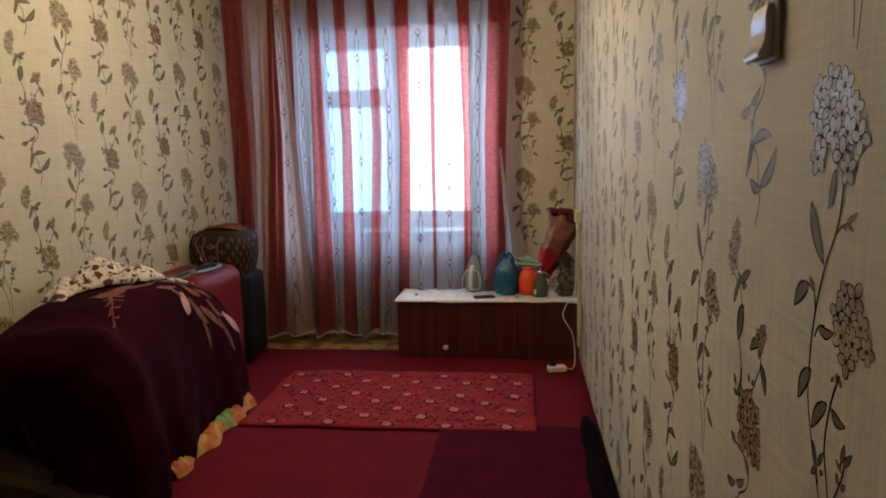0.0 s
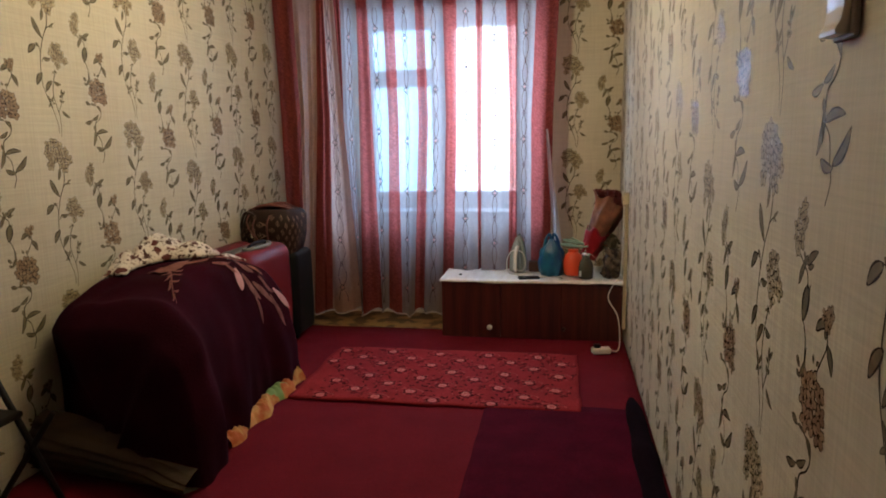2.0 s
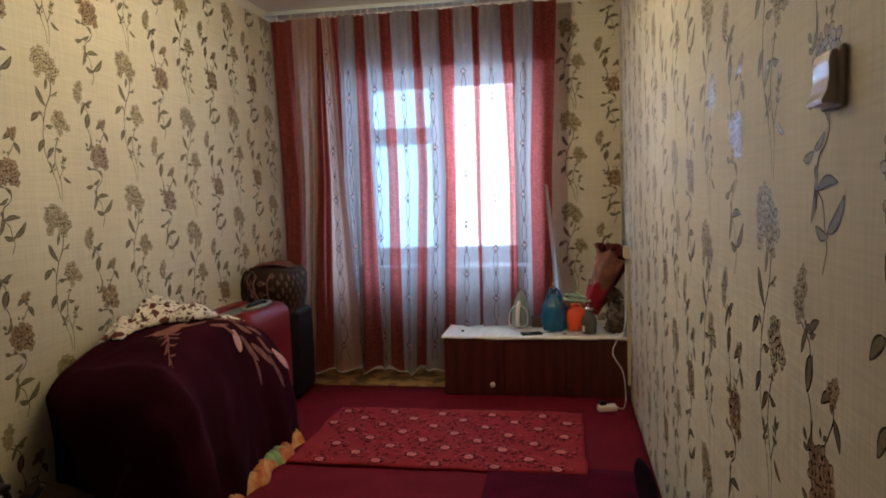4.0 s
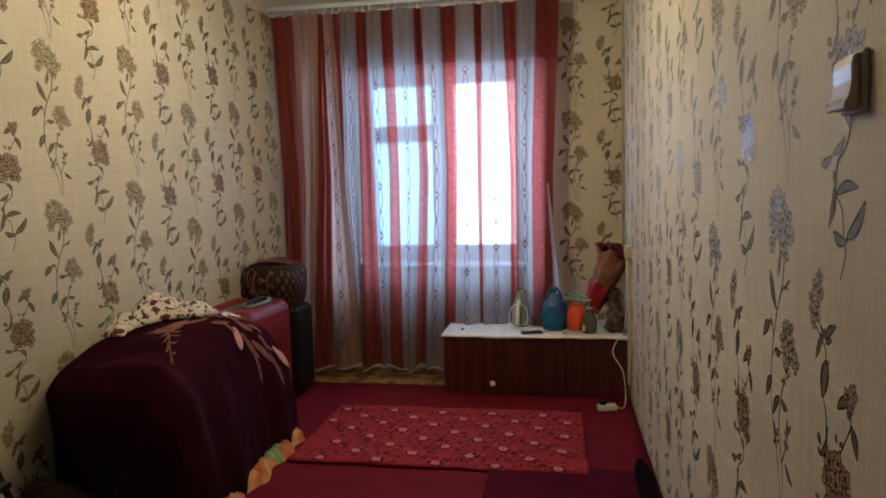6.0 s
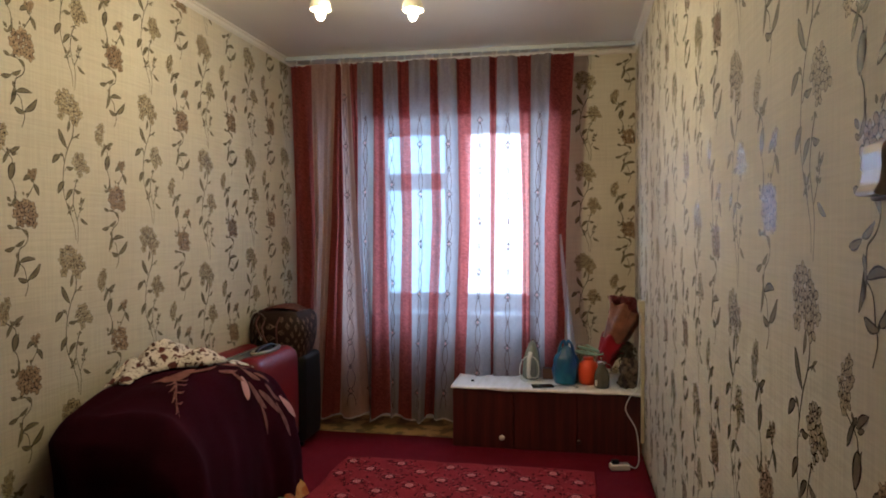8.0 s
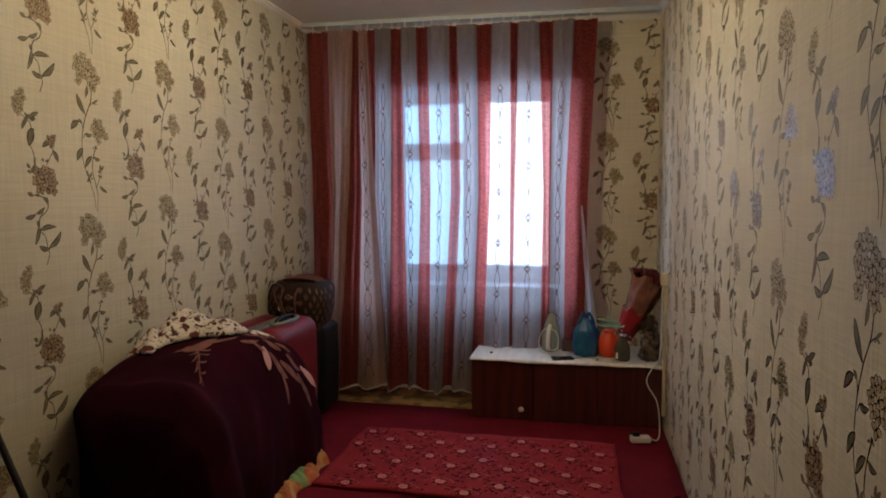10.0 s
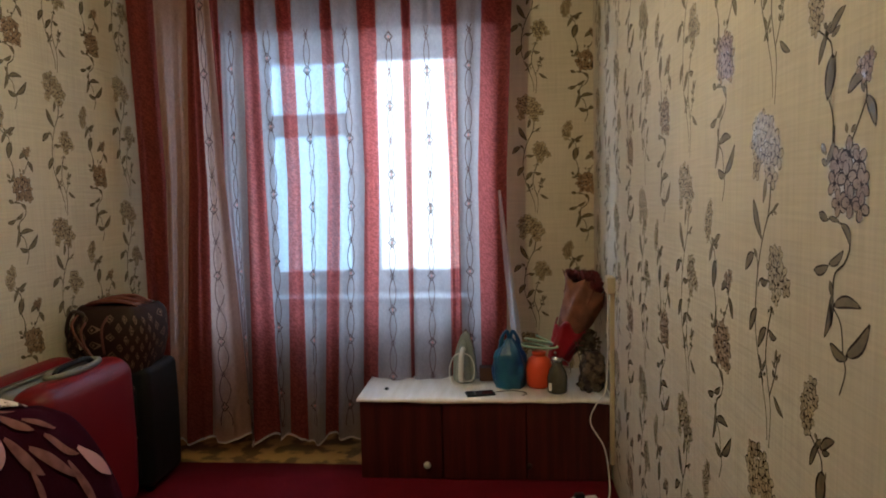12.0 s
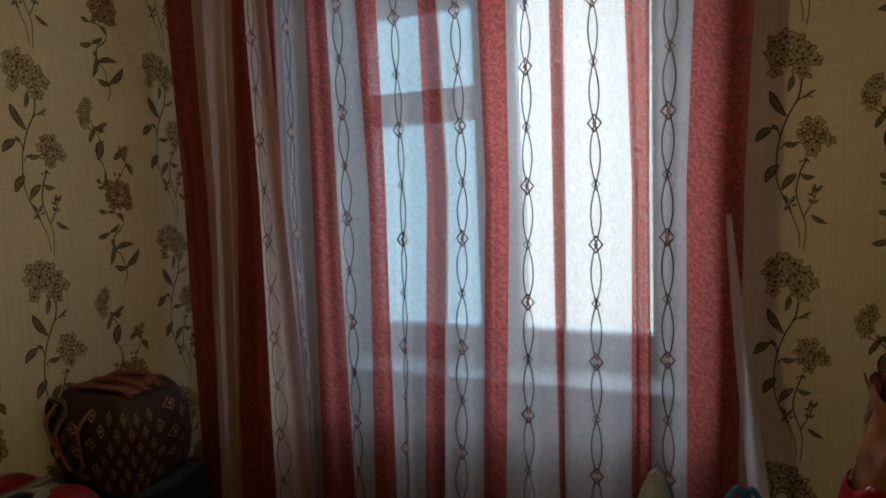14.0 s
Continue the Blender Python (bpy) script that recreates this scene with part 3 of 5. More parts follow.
# white cloth with brown and red flowers, crumpled on the heap
def flower_cloth_material():
    m = material("flowered_cotton", (0.62, 0.55, 0.50), 0.8)
    n, l = m.node_tree.nodes, m.node_tree.links
    b = n["Principled BSDF"]
    co = n.new("ShaderNodeTexCoord")
    col = None
    for scale, cut, colour in ((30, 0.36, (0.055, 0.016, 0.010)), (15, 0.33, (0.085, 0.012, 0.010)), (52, 0.26, (0.10, 0.035, 0.02))):
        nz = n.new("ShaderNodeTexNoise")
        nz.inputs["Scale"].default_value = scale * 1.4
        l.new(co.outputs["Object"], nz.inputs["Vector"])
        mixv = n.new("ShaderNodeMix")
        mixv.data_type, mixv.inputs[0].default_value = "VECTOR", 0.06
        l.new(co.outputs["Object"], mixv.inputs[4])
        l.new(nz.outputs[1], mixv.inputs[5])
        v = n.new("ShaderNodeTexVoronoi")
        v.inputs["Scale"].default_value = scale
        l.new(mixv.outputs[1], v.inputs["Vector"])
        r = n.new("ShaderNodeMath")
        r.operation = "LESS_THAN"
        r.inputs[1].default_value = cut
        l.new(v.outputs["Distance"], r.inputs[0])
        mx = n.new("ShaderNodeMix")
        mx.data_type = "RGBA"
        mx.inputs[7].default_value = (*colour, 1)
        if col:
            l.new(col, mx.inputs[6])
        else:
            mx.inputs[6].default_value = (0.62, 0.55, 0.50, 1)
        l.new(r.outputs[0], mx.inputs[0])
        col = mx.outputs[2]
    l.new(col, b.inputs["Base Color"])
    return m


FLOWERED = flower_cloth_material()
fc = bmesh.new()


def cloth_on_heap(u, v):
    uu = 0.27 + 0.50 * u + 0.03 * noise.noise((v * 3, u * 2, 9))
    vv = 0.26 + (0.20 + 0.13 * u - 0.02 * math.sin(u * 9)) * v
    p = heap(uu, vv)
    mid = math.sin(math.pi * u) ** 0.6 * math.sin(math.pi * min(1, v * 0.9 + 0.1)) ** 0.5
    ridge = abs(noise.noise((p.x * 9, p.y * 6, 0.5))) + 0.5 * abs(noise.noise((p.x * 20, p.y * 16, 2)))
    p.z += 0.008 + mid * (1.15 - 0.75 * u) * (0.040 + 0.12 * ridge)
    return p


surface(fc, cloth_on_heap, 80, 46)
fo = finish("flowered_cloth", fc, FLOWERED, smooth=True)
fo.modifiers.new("thick", "SOLIDIFY").thickness = 0.004
tagged(fo, "crumpled white cotton cloth with brown flowers on the bedding", "cloth")

# orange cloth under the heap's long edge
ORANGE_CLOTH = material("orange_print_cloth", (0.42, 0.10, 0.015), 0.85, second=(0.52, 0.26, 0.07), scale=13, mix=0.15, bump=0.5, bump_scale=60)
GREEN_PRINT = material("green_print", (0.20, 0.30, 0.10), 0.85)
oc = bmesh.new()


def orange(u, v):
    y = 2.74 + 0.82 * u
    wide = 0.02 + 0.05 * u + 0.02 * math.sin(u * 19)
    x = -0.90 + 0.05 * (1 - u) + (0.06 + wide) * v + 0.012 * noise.noise((y * 12, v * 3, 1))
    z = 0.012 + math.sin(v * math.pi) ** 0.7 * (0.035 + 0.03 * u * u + 0.018 * abs(noise.noise((y * 14, v * 4, 3))) + 0.012 * abs(math.sin(y * 75 + 6 * v + 3 * noise.noise((y * 9, v * 2, 5)))))
    return Vector((x, y, z))


surface(oc, orange, 180, 14)
for f in oc.faces:
    c = f.calc_center_median()
    if 3.22 < c.y < 3.36 and c.x < -0.79 + 0.02 * math.sin(c.y * 60):
        f.material_index = 1
oo = finish("orange_cloth", oc, [ORANGE_CLOTH, GREEN_PRINT], smooth=True)
tagged(oo, "orange and yellow printed cloth poking out under the bedding", "cloth")

# brown folded quilt under the near end of the heap
BROWN_QUILT = material("brown_quilt", (0.060, 0.032, 0.013), 0.9, second=(0.026, 0.013, 0.006), scale=6, stretch=(1, 1, 5), bump=0.6, bump_scale=40)
qb = bmesh.new()


def quilt(u, v):
    x = XL + 0.03 + 0.70 * u
    a = v * math.pi
    top = 0.25 - 0.17 * u ** 1.6 + 0.012 * noise.noise((x * 8, 1, 1))
    y = 2.42 - 0.11 * math.sin(a) ** 0.7 - 0.02 * noise.noise((x * 6, v * 3, 0)) + 0.05 * (1 - u)
    ripple = 0.006 * math.sin(v * 40 + 3 * noise.noise((x * 5, 0, 0)))
    return Vector((x, y + ripple, 0.014 + top * v))


surface(qb, quilt, 50, 40)
tagged(finish("folded_quilt", qb, BROWN_QUILT, smooth=True), "brown striped quilt folded under the near end of the bedding", "quilt")

# red suitcase
red = thing("red_suitcase", -1.17, 3.85, 0, "red hard-shell suitcase with grey trim, upright beside the bedding", "suitcase")


def shell(x0, x1, y0, y1, z0, z1, r, bulge=0.012):
    bm = box_bm(x0, x1, y0, y1, z0, z1, r, segments=6)
    bmesh.ops.subdivide_edges(bm, edges=[e for e in bm.edges if e.calc_length() > 0.15], cuts=6, use_grid_fill=True)
    cx, cy, cz = (x0 + x1) / 2, (y0 + y1) / 2, (z0 + z1) / 2
    for v in bm.verts:
        fy, fz = (v.co.y - cy) / (y1 - y0) * 2, (v.co.z - cz) / (z1 - z0) * 2
        v.co.x += math.copysign(bulge, v.co.x - cx) * max(0, 1 - fy * fy) * max(0, 1 - fz * fz)
        v.co.y += 0.012 * fy * (1 - fz * fz)
    return bm


attach(finish("front_shell", shell(-1.225, -1.055, 3.56, 4.13, 0.045, 0.70, 0.078), RED_SHELL, smooth=True), red)
attach(finish("back_shell", shell(-1.445, -1.275, 3.56, 4.13, 0.045, 0.70, 0.078), RED_SHELL, smooth=True), red)
attach(finish("zip_band", shell(-1.28, -1.22, 3.566, 4.124, 0.05, 0.697, 0.05, 0.0), GREY_TRIM, smooth=True, label="dark grey zip band"), red)
hr = bmesh.new()
ring = [(-1.155 + 0.042 * math.cos(a), 3.86 + 0.145 * math.sin(a), 0.704) for a in [2 * math.pi * i / 28 for i in range(28)]]
tube(hr, ring, 0.013, 8, closed=True)
attach(finish("handle_recess", hr, GREY_TRIM, smooth=True, label="oval grey rim round the handle"), red)
hg = bmesh.new()
tube(hg, curve([(-1.155, 3.75, 0.708), (-1.155, 3.78, 0.722), (-1.155, 3.86, 0.726), (-1.155, 3.94, 0.722), (-1.155, 3.97, 0.708)]), 0.011, 8)
attach(finish("handle", hg, BLACK, smooth=True, label="black grip"), red)
for y in (3.64, 4.05):
    for x in (-1.39, -1.11):
        w = bmesh.new()
        lathe(w, [(0, -0.012), (0.022, -0.012), (0.024, -0.006), (0.024, 0.006), (0.022, 0.012), (0, 0.012)], (x, y, 0.031), 14, Euler((0, radians(90), 0)).to_matrix())
        attach(finish("wheel", w, BLACK, smooth=True), red)

# black suitcase
blk = thing("black_suitcase", -1.2, 4.4, 0, "tall black fabric suitcase standing by the gathered curtain", "suitcase")
attach(finish("shell", shell(-1.43, -1.08, 4.24, 4.52, 0.04, 0.60, 0.035, 0.008), BLACK, smooth=True), blk)
for z0, z1 in ((0.10, 0.33), (0.36, 0.52)):
    attach(finish("pocket", box_bm(-1.39, -1.13, 4.222, 4.242, z0, z1, 0.008), BLACK), blk)
for z in (0.50, 0.27):
    for dx in (-0.018, 0.018):
        zb = bmesh.new()
        tube(zb, [(-1.145 + dx, 4.212, z), (-1.145 + dx, 4.210, z + 0.030)], 0.0035, 6)
        attach(finish("zip_pull", zb, METAL, smooth=True, label="shiny metal zip pull"), blk)
for x in (-1.38, -1.13):
    w = bmesh.new()
    lathe(w, [(0, -0.012), (0.024, -0.012), (0.026, 0), (0.024, 0.012), (0, 0.012)], (x, 4.30, 0.030), 14, Euler((0, radians(90), 0)).to_matrix())
    attach(finish("wheel", w, BLACK, smooth=True), blk)

# travel bag with lozenge pattern
BAG = material("brown_bag_cloth", (0.028, 0.010, 0.007), 0.55, second=(0.016, 0.006, 0.005), scale=9, bump=0.4, bump_scale=40, spec=0.25)
BAG_STRAP = material("red_brown_strap", (0.105, 0.026, 0.019), 0.5)
BAG_PRINT = material("beige_print", (0.22, 0.14, 0.10), 0.7, spec=0.2)
bag = thing("travel_bag", -1.27, 4.36, 0.6, "soft brown lozenge-patterned travel bag resting on the black suitcase", "bag")


def bag_at(a, t, grow=0.0):
    """a round the bag, t from the bottom to the top."""
    sag = 1 + 0.10 * noise.noise((math.cos(a) * 1.3, math.sin(a) * 1.3, t * 2))
    w = math.sin(math.pi * (0.18 + 0.70 * t)) ** 0.26
    rx, ry = (0.205 + grow) * w * sag, (0.15 + grow) * w * sag
    c, s_ = math.cos(a), math.sin(a)
    x = math.copysign(abs(c) ** 0.6, c) * rx
    y = math.copysign(abs(s_) ** 0.65, s_) * ry
    droop = -0.055 * max(0, -s_) * max(0, c + 0.2) * (1 - t)
    return Vector((-1.265 + x, 4.355 + y, 0.605 + 0.27 * t + droop + 0.02 * noise.noise((c * 2, s_ * 2, t * 3))))


bb = bmesh.new()
g = surface(bb, lambda u, v: bag_at(u * 2 * math.pi, v), 48, 20, wrap=True)
bb.faces.new([r[0] for r in g][::-1])
bb.faces.new([r[-1] for r in g])
attach(finish("bag_body", bb, BAG, smooth=True), bag)
pb = bmesh.new()
for i in range(13):
    for j in range(6):
        a = math.pi + (i + 0.5 * (j % 2)) / 13 * math.pi * 1.25
        t = 0.14 + j * 0.135
        for r0, r1 in ((0.0165, 0.0125), (0.0055, 0)):
            q = lambda r, da, dt: bag_at(a + da * r / 0.2, t + dt * r / 0.25, 0.003)
            o = [pb.verts.new(q(r0, dx, dz)) for dx, dz in ((0.8, 0), (0, 1), (-0.8, 0), (0, -1))]
            if r1:
                n_ = [pb.verts.new(q(r1, dx, dz)) for dx, dz in ((0.8, 0), (0, 1), (-0.8, 0), (0, -1))]
                for k in range(4):
                    pb.faces.new((o[k], o[(k + 1) % 4], n_[(k + 1) % 4], n_[k]))
            else:
                pb.faces.new(o)
attach(finish("lozenge_print", pb, BAG_PRINT, kind="stuff"), bag)
for dy in (-0.045, 0.0, 0.05):
    hb_ = bmesh.new()
    tube(hb_, curve([(-1.40, 4.33 + dy, 0.86), (-1.33, 4.33 + dy * 1.4, 0.895), (-1.22, 4.33 + dy * 1.6, 0.905), (-1.14, 4.35 + dy, 0.875), (-1.10, 4.36 + dy, 0.84)]), 0.010, 8)
    attach(finish("strap", hb_, BAG_STRAP, smooth=True, label="red-brown carrying strap"), bag)
for dx_, h_ in ((-0.085, 0.86), (-0.045, 0.83), (0.055, 0.85)):
    hb_ = bmesh.new()
    tube(hb_, curve([(-1.29 + dx_, 4.24, h_), (-1.295 + dx_, 4.185, h_ - 0.05), (-1.285 + dx_ * 0.8, 4.182, h_ - 0.12), (-1.265 + dx_ * 0.5, 4.185, h_ - 0.17)]), 0.006, 6)
    attach(finish("strap", hb_, BAG_STRAP, smooth=True, label="red-brown hanging strap"), bag)
tp_ = bmesh.new()
surface(tp_, lambda u, v: Vector((-1.385 + 0.25 * u + 0.01 * math.sin(v * 9), 4.27 + 0.15 * v, 0.878 + 0.022 * abs(math.sin(v * 7 + 2 * u)) - 0.05 * (u - 0.45) ** 2 + 0.010 * noise.noise((u * 6, v * 6, 1)))), 24, 24)
to_ = finish("top_flap", tp_, BAG_STRAP, smooth=True, label="folded red-brown top flap")
to_.modifiers.new("thick", "SOLIDIFY").thickness = 0.004
attach(to_, bag)
side = bmesh.new()
tube(side, curve([(-1.43, 4.29, 0.66), (-1.465 + 0.02, 4.24, 0.76), (-1.40, 4.22, 0.86), (-1.34, 4.23, 0.83), (-1.35, 4.205, 0.72)]), 0.009, 8)
attach(finish("strap", side, material("dark_brown_strap", (0.03, 0.012, 0.008), 0.5), smooth=True, label="dark side loop"), bag)
bk = bmesh.new()
tube(bk, [(-1.352, 4.19, 0.735), (-1.345, 4.188, 0.70)], 0.008, 6)
attach(finish("buckle", bk, METAL, label="small shiny buckle"), bag)

# rose rug
RUG = material("red_rug_pile", (0.31, 0.027, 0.034), 0.95, second=(0.23, 0.019, 0.025), scale=9, bump=0.5, bump_scale=200, fine=90, spec=0.08)
RUG_DARK = material("dark_red_print", (0.050, 0.003, 0.006), 0.9, spec=0.05)
RUG_PALE = material("pale_rose_print", (0.56, 0.28, 0.24), 0.9, spec=0.05)
RUG_MID = material("rose_print", (0.40, 0.085, 0.080), 0.9, spec=0.05)
RX0, RX1, RY0, RY1 = -0.755, 0.705, 3.295, 4.115
rug = thing("rose_rug", 0, 3.7, 0, "thin red rug printed with pale roses, lying on the carpet", "rug")
rob = soft_sheet("rug_body", RX0, RX1, RY0, RY1, 0.0135, 0.008, RUG, 0.007, 60, 36, seed=9, edge=0.012)
attach(rob, rug)


def rug_point(x, y, out):
    u, v = (x - RX0) / (RX1 - RX0), (y - RY0) / (RY1 - RY0)
    return Vector((x, y, 0.0135 + 0.008 + 0.007 * (0.5 + noise.noise((x * 4 + 9, y * 4, 9))) + out))


def blob(bm, at, cx, cy, rx, ry, out, mat, sides=7, turn=0.0, wobble=0.2, rng=random):
    vs = []
    for i in range(sides):
        a = 2 * math.pi * i / sides
        k = 1 + wobble * (rng.random() - 0.5)
        px, py = rx * math.cos(a) * k, ry * math.sin(a) * k
        vs.append(bm.verts.new(at(cx + px * math.cos(turn) - py * math.sin(turn), cy + px * math.sin(turn) + py * math.cos(turn), out)))
    f = bm.faces.new(vs)
    f.material_index = mat


rp = bmesh.new()
rr = random.Random(5)
for j in range(8):
    for i in range(6):
        cx = RX0 + 0.01 + i * 0.292 + (0.0 if j % 2 else 0.146) + 0.008 * j
        cy = RY0 + 0.035 + j * 0.101
        if not (RX0 + 0.035 < cx < RX1 - 0.035 and cy < RY1 - 0.03):
            continue
        for k in range(6):
            a = 0.5 + k * 1.05 + 0.3 * rr.random()
            blob(rp, rug_point, cx + 0.031 * math.cos(a), cy - 0.003 + 0.029 * math.sin(a), 0.015, 0.010, 0.0012, 0, 7, a + 1.2, 0.5, rr)
        blob(rp, rug_point, cx, cy, 0.025, 0.024, 0.0018, 1, 9, wobble=0.6, rng=rr)
        for k in range(8):
            a = k * 0.79
            blob(rp, rug_point, cx + 0.018 * math.cos(a), cy + 0.017 * math.sin(a), 0.0068, 0.0034, 0.0024, 2, 6, a + 1.57 + 0.8 * rr.random(), 0.6, rr)
        for k in range(4):
            a = k * 1.57 + 0.4
            blob(rp, rug_point, cx + 0.008 * math.cos(a), cy + 0.008 * math.sin(a), 0.0048, 0.0026, 0.003, 2, 5, a + 1.57, 0.6, rr)
        for turn_, side_ in ((0.4, 1), (3.5, 1), (1.9, -1), (5.1, -1)):
            for k in range(9):
                a = turn_ + side_ * k * 0.30
                d = 0.034 + 0.0058 * k
                px_, py_ = cx + d * math.cos(a), cy + 0.8 * d * math.sin(a)
                if RX0 + 0.012 < px_ < RX1 - 0.012 and RY0 + 0.012 < py_ < RY1 - 0.012:
                    blob(rp, rug_point, px_, py_, 0.0082, 0.0030, 0.0014, 0 if k % 3 else 3, 6, a + side_ * 1.75, 0.2, rr)
        for k in range(11):
            a = rr.random() * 6.28
            d = 0.045 + 0.060 * rr.random()
            if RX0 + 0.015 < cx + d * math.cos(a) < RX1 - 0.015 and RY0 + 0.015 < cy + d * math.sin(a) < RY1 - 0.015:
                blob(rp, rug_point, cx + d * math.cos(a), cy + d * math.sin(a), 0.014, 0.006, 0.0012, 0, 6, a + 1.2 * rr.random(), 0.5, rr)
        for k in range(8):
            a = 0.3 + k * 0.28
            if cx + 0.07 * math.cos(a) < RX1 - 0.01 and cy + 0.05 * math.sin(a) < RY1 - 0.01:
                blob(rp, rug_point, cx + 0.07 * math.cos(a), cy - 0.01 + 0.05 * math.sin(a), 0.010, 0.0035, 0.0014, 3, 5, a + 1.57, 0.1, rr)
attach(finish("rose_print", rp, [RUG_DARK, RUG_MID, RUG_PALE, RUG_MID], kind="stuff", label="pale roses with dark leaves"), rug)

# low dark ridge between runner and wall
dk = bmesh.new()


def ridge_point(u, v):
    y = 1.6 + 1.92 * u
    r = (0.032 + 0.014 * noise.noise((y * 4, 0, 0))) * math.sin(min(1, (1 - u) * 9) * math.pi / 2)
    a = v * math.pi
    return Vector((0.955 + (r + 0.01) * math.cos(a) - 0.03 * (1 - u) * max(0, -math.cos(a)), y, 0.016 + r * 0.9 * math.sin(a) + 0.004 * noise.noise((y * 15, v * 4, 0))))


surface(dk, ridge_point, 60, 14)
tagged(finish("dark_ridge", dk, material("black_purple_matte", (0.006, 0.002, 0.004), 1.0, bump=0.5, bump_scale=90, spec=0.05), smooth=True), "low dark ridge along the foot of the papered wall", "cloth")

# things on the cabinet
TOP = 0.3985
IRON_GREY = material("iron_grey_plastic", (0.27, 0.30, 0.28), 0.35)
iron = thing("clothes_iron", 0.31, 4.72, TOP, "pale grey electric iron standing on its heel on the cabinet", "iron")
IM = Matrix.Translation((0.31, 4.73, TOP + 0.002)) @ Euler((0, radians(2), radians(-8))).to_matrix().to_4x4()


def iron_plate(y0, y1, grow, name, mat, top=0.262):
    bm = bmesh.new()
    prof = [(-0.052, 0.0), (-0.060, 0.03), (-0.058, 0.10), (-0.042, 0.175), (-0.020, 0.235), (0, top), (0.020, 0.235), (0.042, 0.175), (0.058, 0.10), (0.060, 0.03), (0.052, 0.0)]
    a = [bm.verts.new((x * grow, y0, z)) for x, z in prof]
    b = [bm.verts.new((x * grow, y1, z)) for x, z in prof]
    bm.faces.new(a)
    bm.faces.new(b[::-1])
    for i in range(len(prof)):
        j = (i + 1) % len(prof)
        bm.faces.new((a[j], a[i], b[i], b[j]))
    bmesh.ops.transform(bm, matrix=IM, verts=bm.verts)
    bmesh.ops.recalc_face_normals(bm, faces=bm.faces[:])
    return attach(finish(name, bm, mat), iron)


iron_plate(0.034, 0.042, 1.0, "soleplate", METAL)
iron_plate(0.006, 0.033, 0.95, "skirt", IRON_GREY, 0.25)
ib = bmesh.new()
lathe(ib, [(0, 0.0), (0.036, 0.0), (0.040, 0.02), (0.036, 0.08), (0.026, 0.16), (0.012, 0.21), (0, 0.225)], (0, -0.004, 0), 20, squash=0.75)
bmesh.ops.transform(ib, matrix=IM, verts=ib.verts)
attach(finish("body", ib, IRON_GREY, smooth=True), iron)
ih = bmesh.new()
tube(ih, [IM @ p for p in curve([(0, -0.02, 0.02), (0, -0.066, 0.03), (0, -0.072, 0.09), (0, -0.060, 0.145), (0, -0.022, 0.175)])], 0.013, 10)
attach(finish("handle", ih, WHITE_PLASTIC, smooth=True, label="white curved handle"), iron)
ic = bmesh.new()
tube(ic, [IM @ p for p in curve([(0.0, -0.06, 0.02), (0.055, -0.06, 0.03), (0.062, -0.045, 0.09), (0.035, -0.05, 0.15), (-0.03, -0.055, 0.15), (-0.062, -0.05, 0.08), (-0.045, -0.07, 0.008), (0.02, -0.10, 0.004), (0.09, -0.06, 0.004)], 8)], 0.0035, 6)
attach(finish("cord", ic, WHITE_PLASTIC, smooth=True, label="white cord wound round the handle"), iron)

phone = thing("phone", 0.40, 4.53, TOP, "black phone lying on the white oilcloth", "phone")
pm = Matrix.Translation((0.40, 4.525, TOP)) @ Euler((0, 0, radians(14))).to_matrix().to_4x4()
pbm = box_bm(-0.068, 0.068, -0.034, 0.034, 0, 0.009, 0.003)
bmesh.ops.transform(pbm, matrix=pm, verts=pbm.verts)
attach(finish("case", pbm, BLACK), phone)
psc = box_bm(-0.063, 0.063, -0.031, 0.031, 0.0088, 0.0094)
bmesh.ops.transform(psc, matrix=pm, verts=psc.verts)
attach(finish("screen", psc, material("dark_screen", (0.006, 0.006, 0.008), 0.08)), phone)
cb = bmesh.new()
tube(cb, curve([(0.465, 4.545, TOP + 0.005), (0.50, 4.56, TOP + 0.004), (0.55, 4.575, TOP + 0.004), (0.60, 4.555, TOP + 0.004), (0.62, 4.53, TOP + 0.004), (0.60, 4.50, TOP + 0.004)]), 0.002, 6)
tagged(finish("charging_cable", cb, BLACK, smooth=True), "thin black charging cable lying on the oilcloth", "cable")

# blue carrier bag
BLUE_BAG = material("blue_plastic_film", (0.006, 0.045, 0.20), 0.3, second=(0.02, 0.12, 0.21), scale=9, mix=0.3, bump=1.0, bump_scale=30)
bbg = thing("blue_plastic_bag", 0.545, 4.66, TOP, "filled blue plastic carrier bag with knotted handles", "bag")
bl = bmesh.new()


def carrier(u, v):
    a = u * 2 * math.pi
    prof = (0.074, 0.084, 0.087, 0.085, 0.080, 0.070, 0.046, 0.016)
    k = v * (len(prof) - 1)
    i = min(int(k), len(prof) - 2)
    r = prof[i] + (prof[i + 1] - prof[i]) * (k - i)
    r *= 1 + 0.16 * noise.noise((math.cos(a) * 2, math.sin(a) * 2, v * 4)) + 0.10 * abs(noise.noise((math.cos(a) * 6, math.sin(a) * 6, v * 9))) - 0.04 + 0.08 * math.sin(a * 9 + v * 4) * v
    return Vector((0.545 + r * math.cos(a), 4.66 + 0.8 * r * math.sin(a), TOP + 0.001 + 0.240 * v))


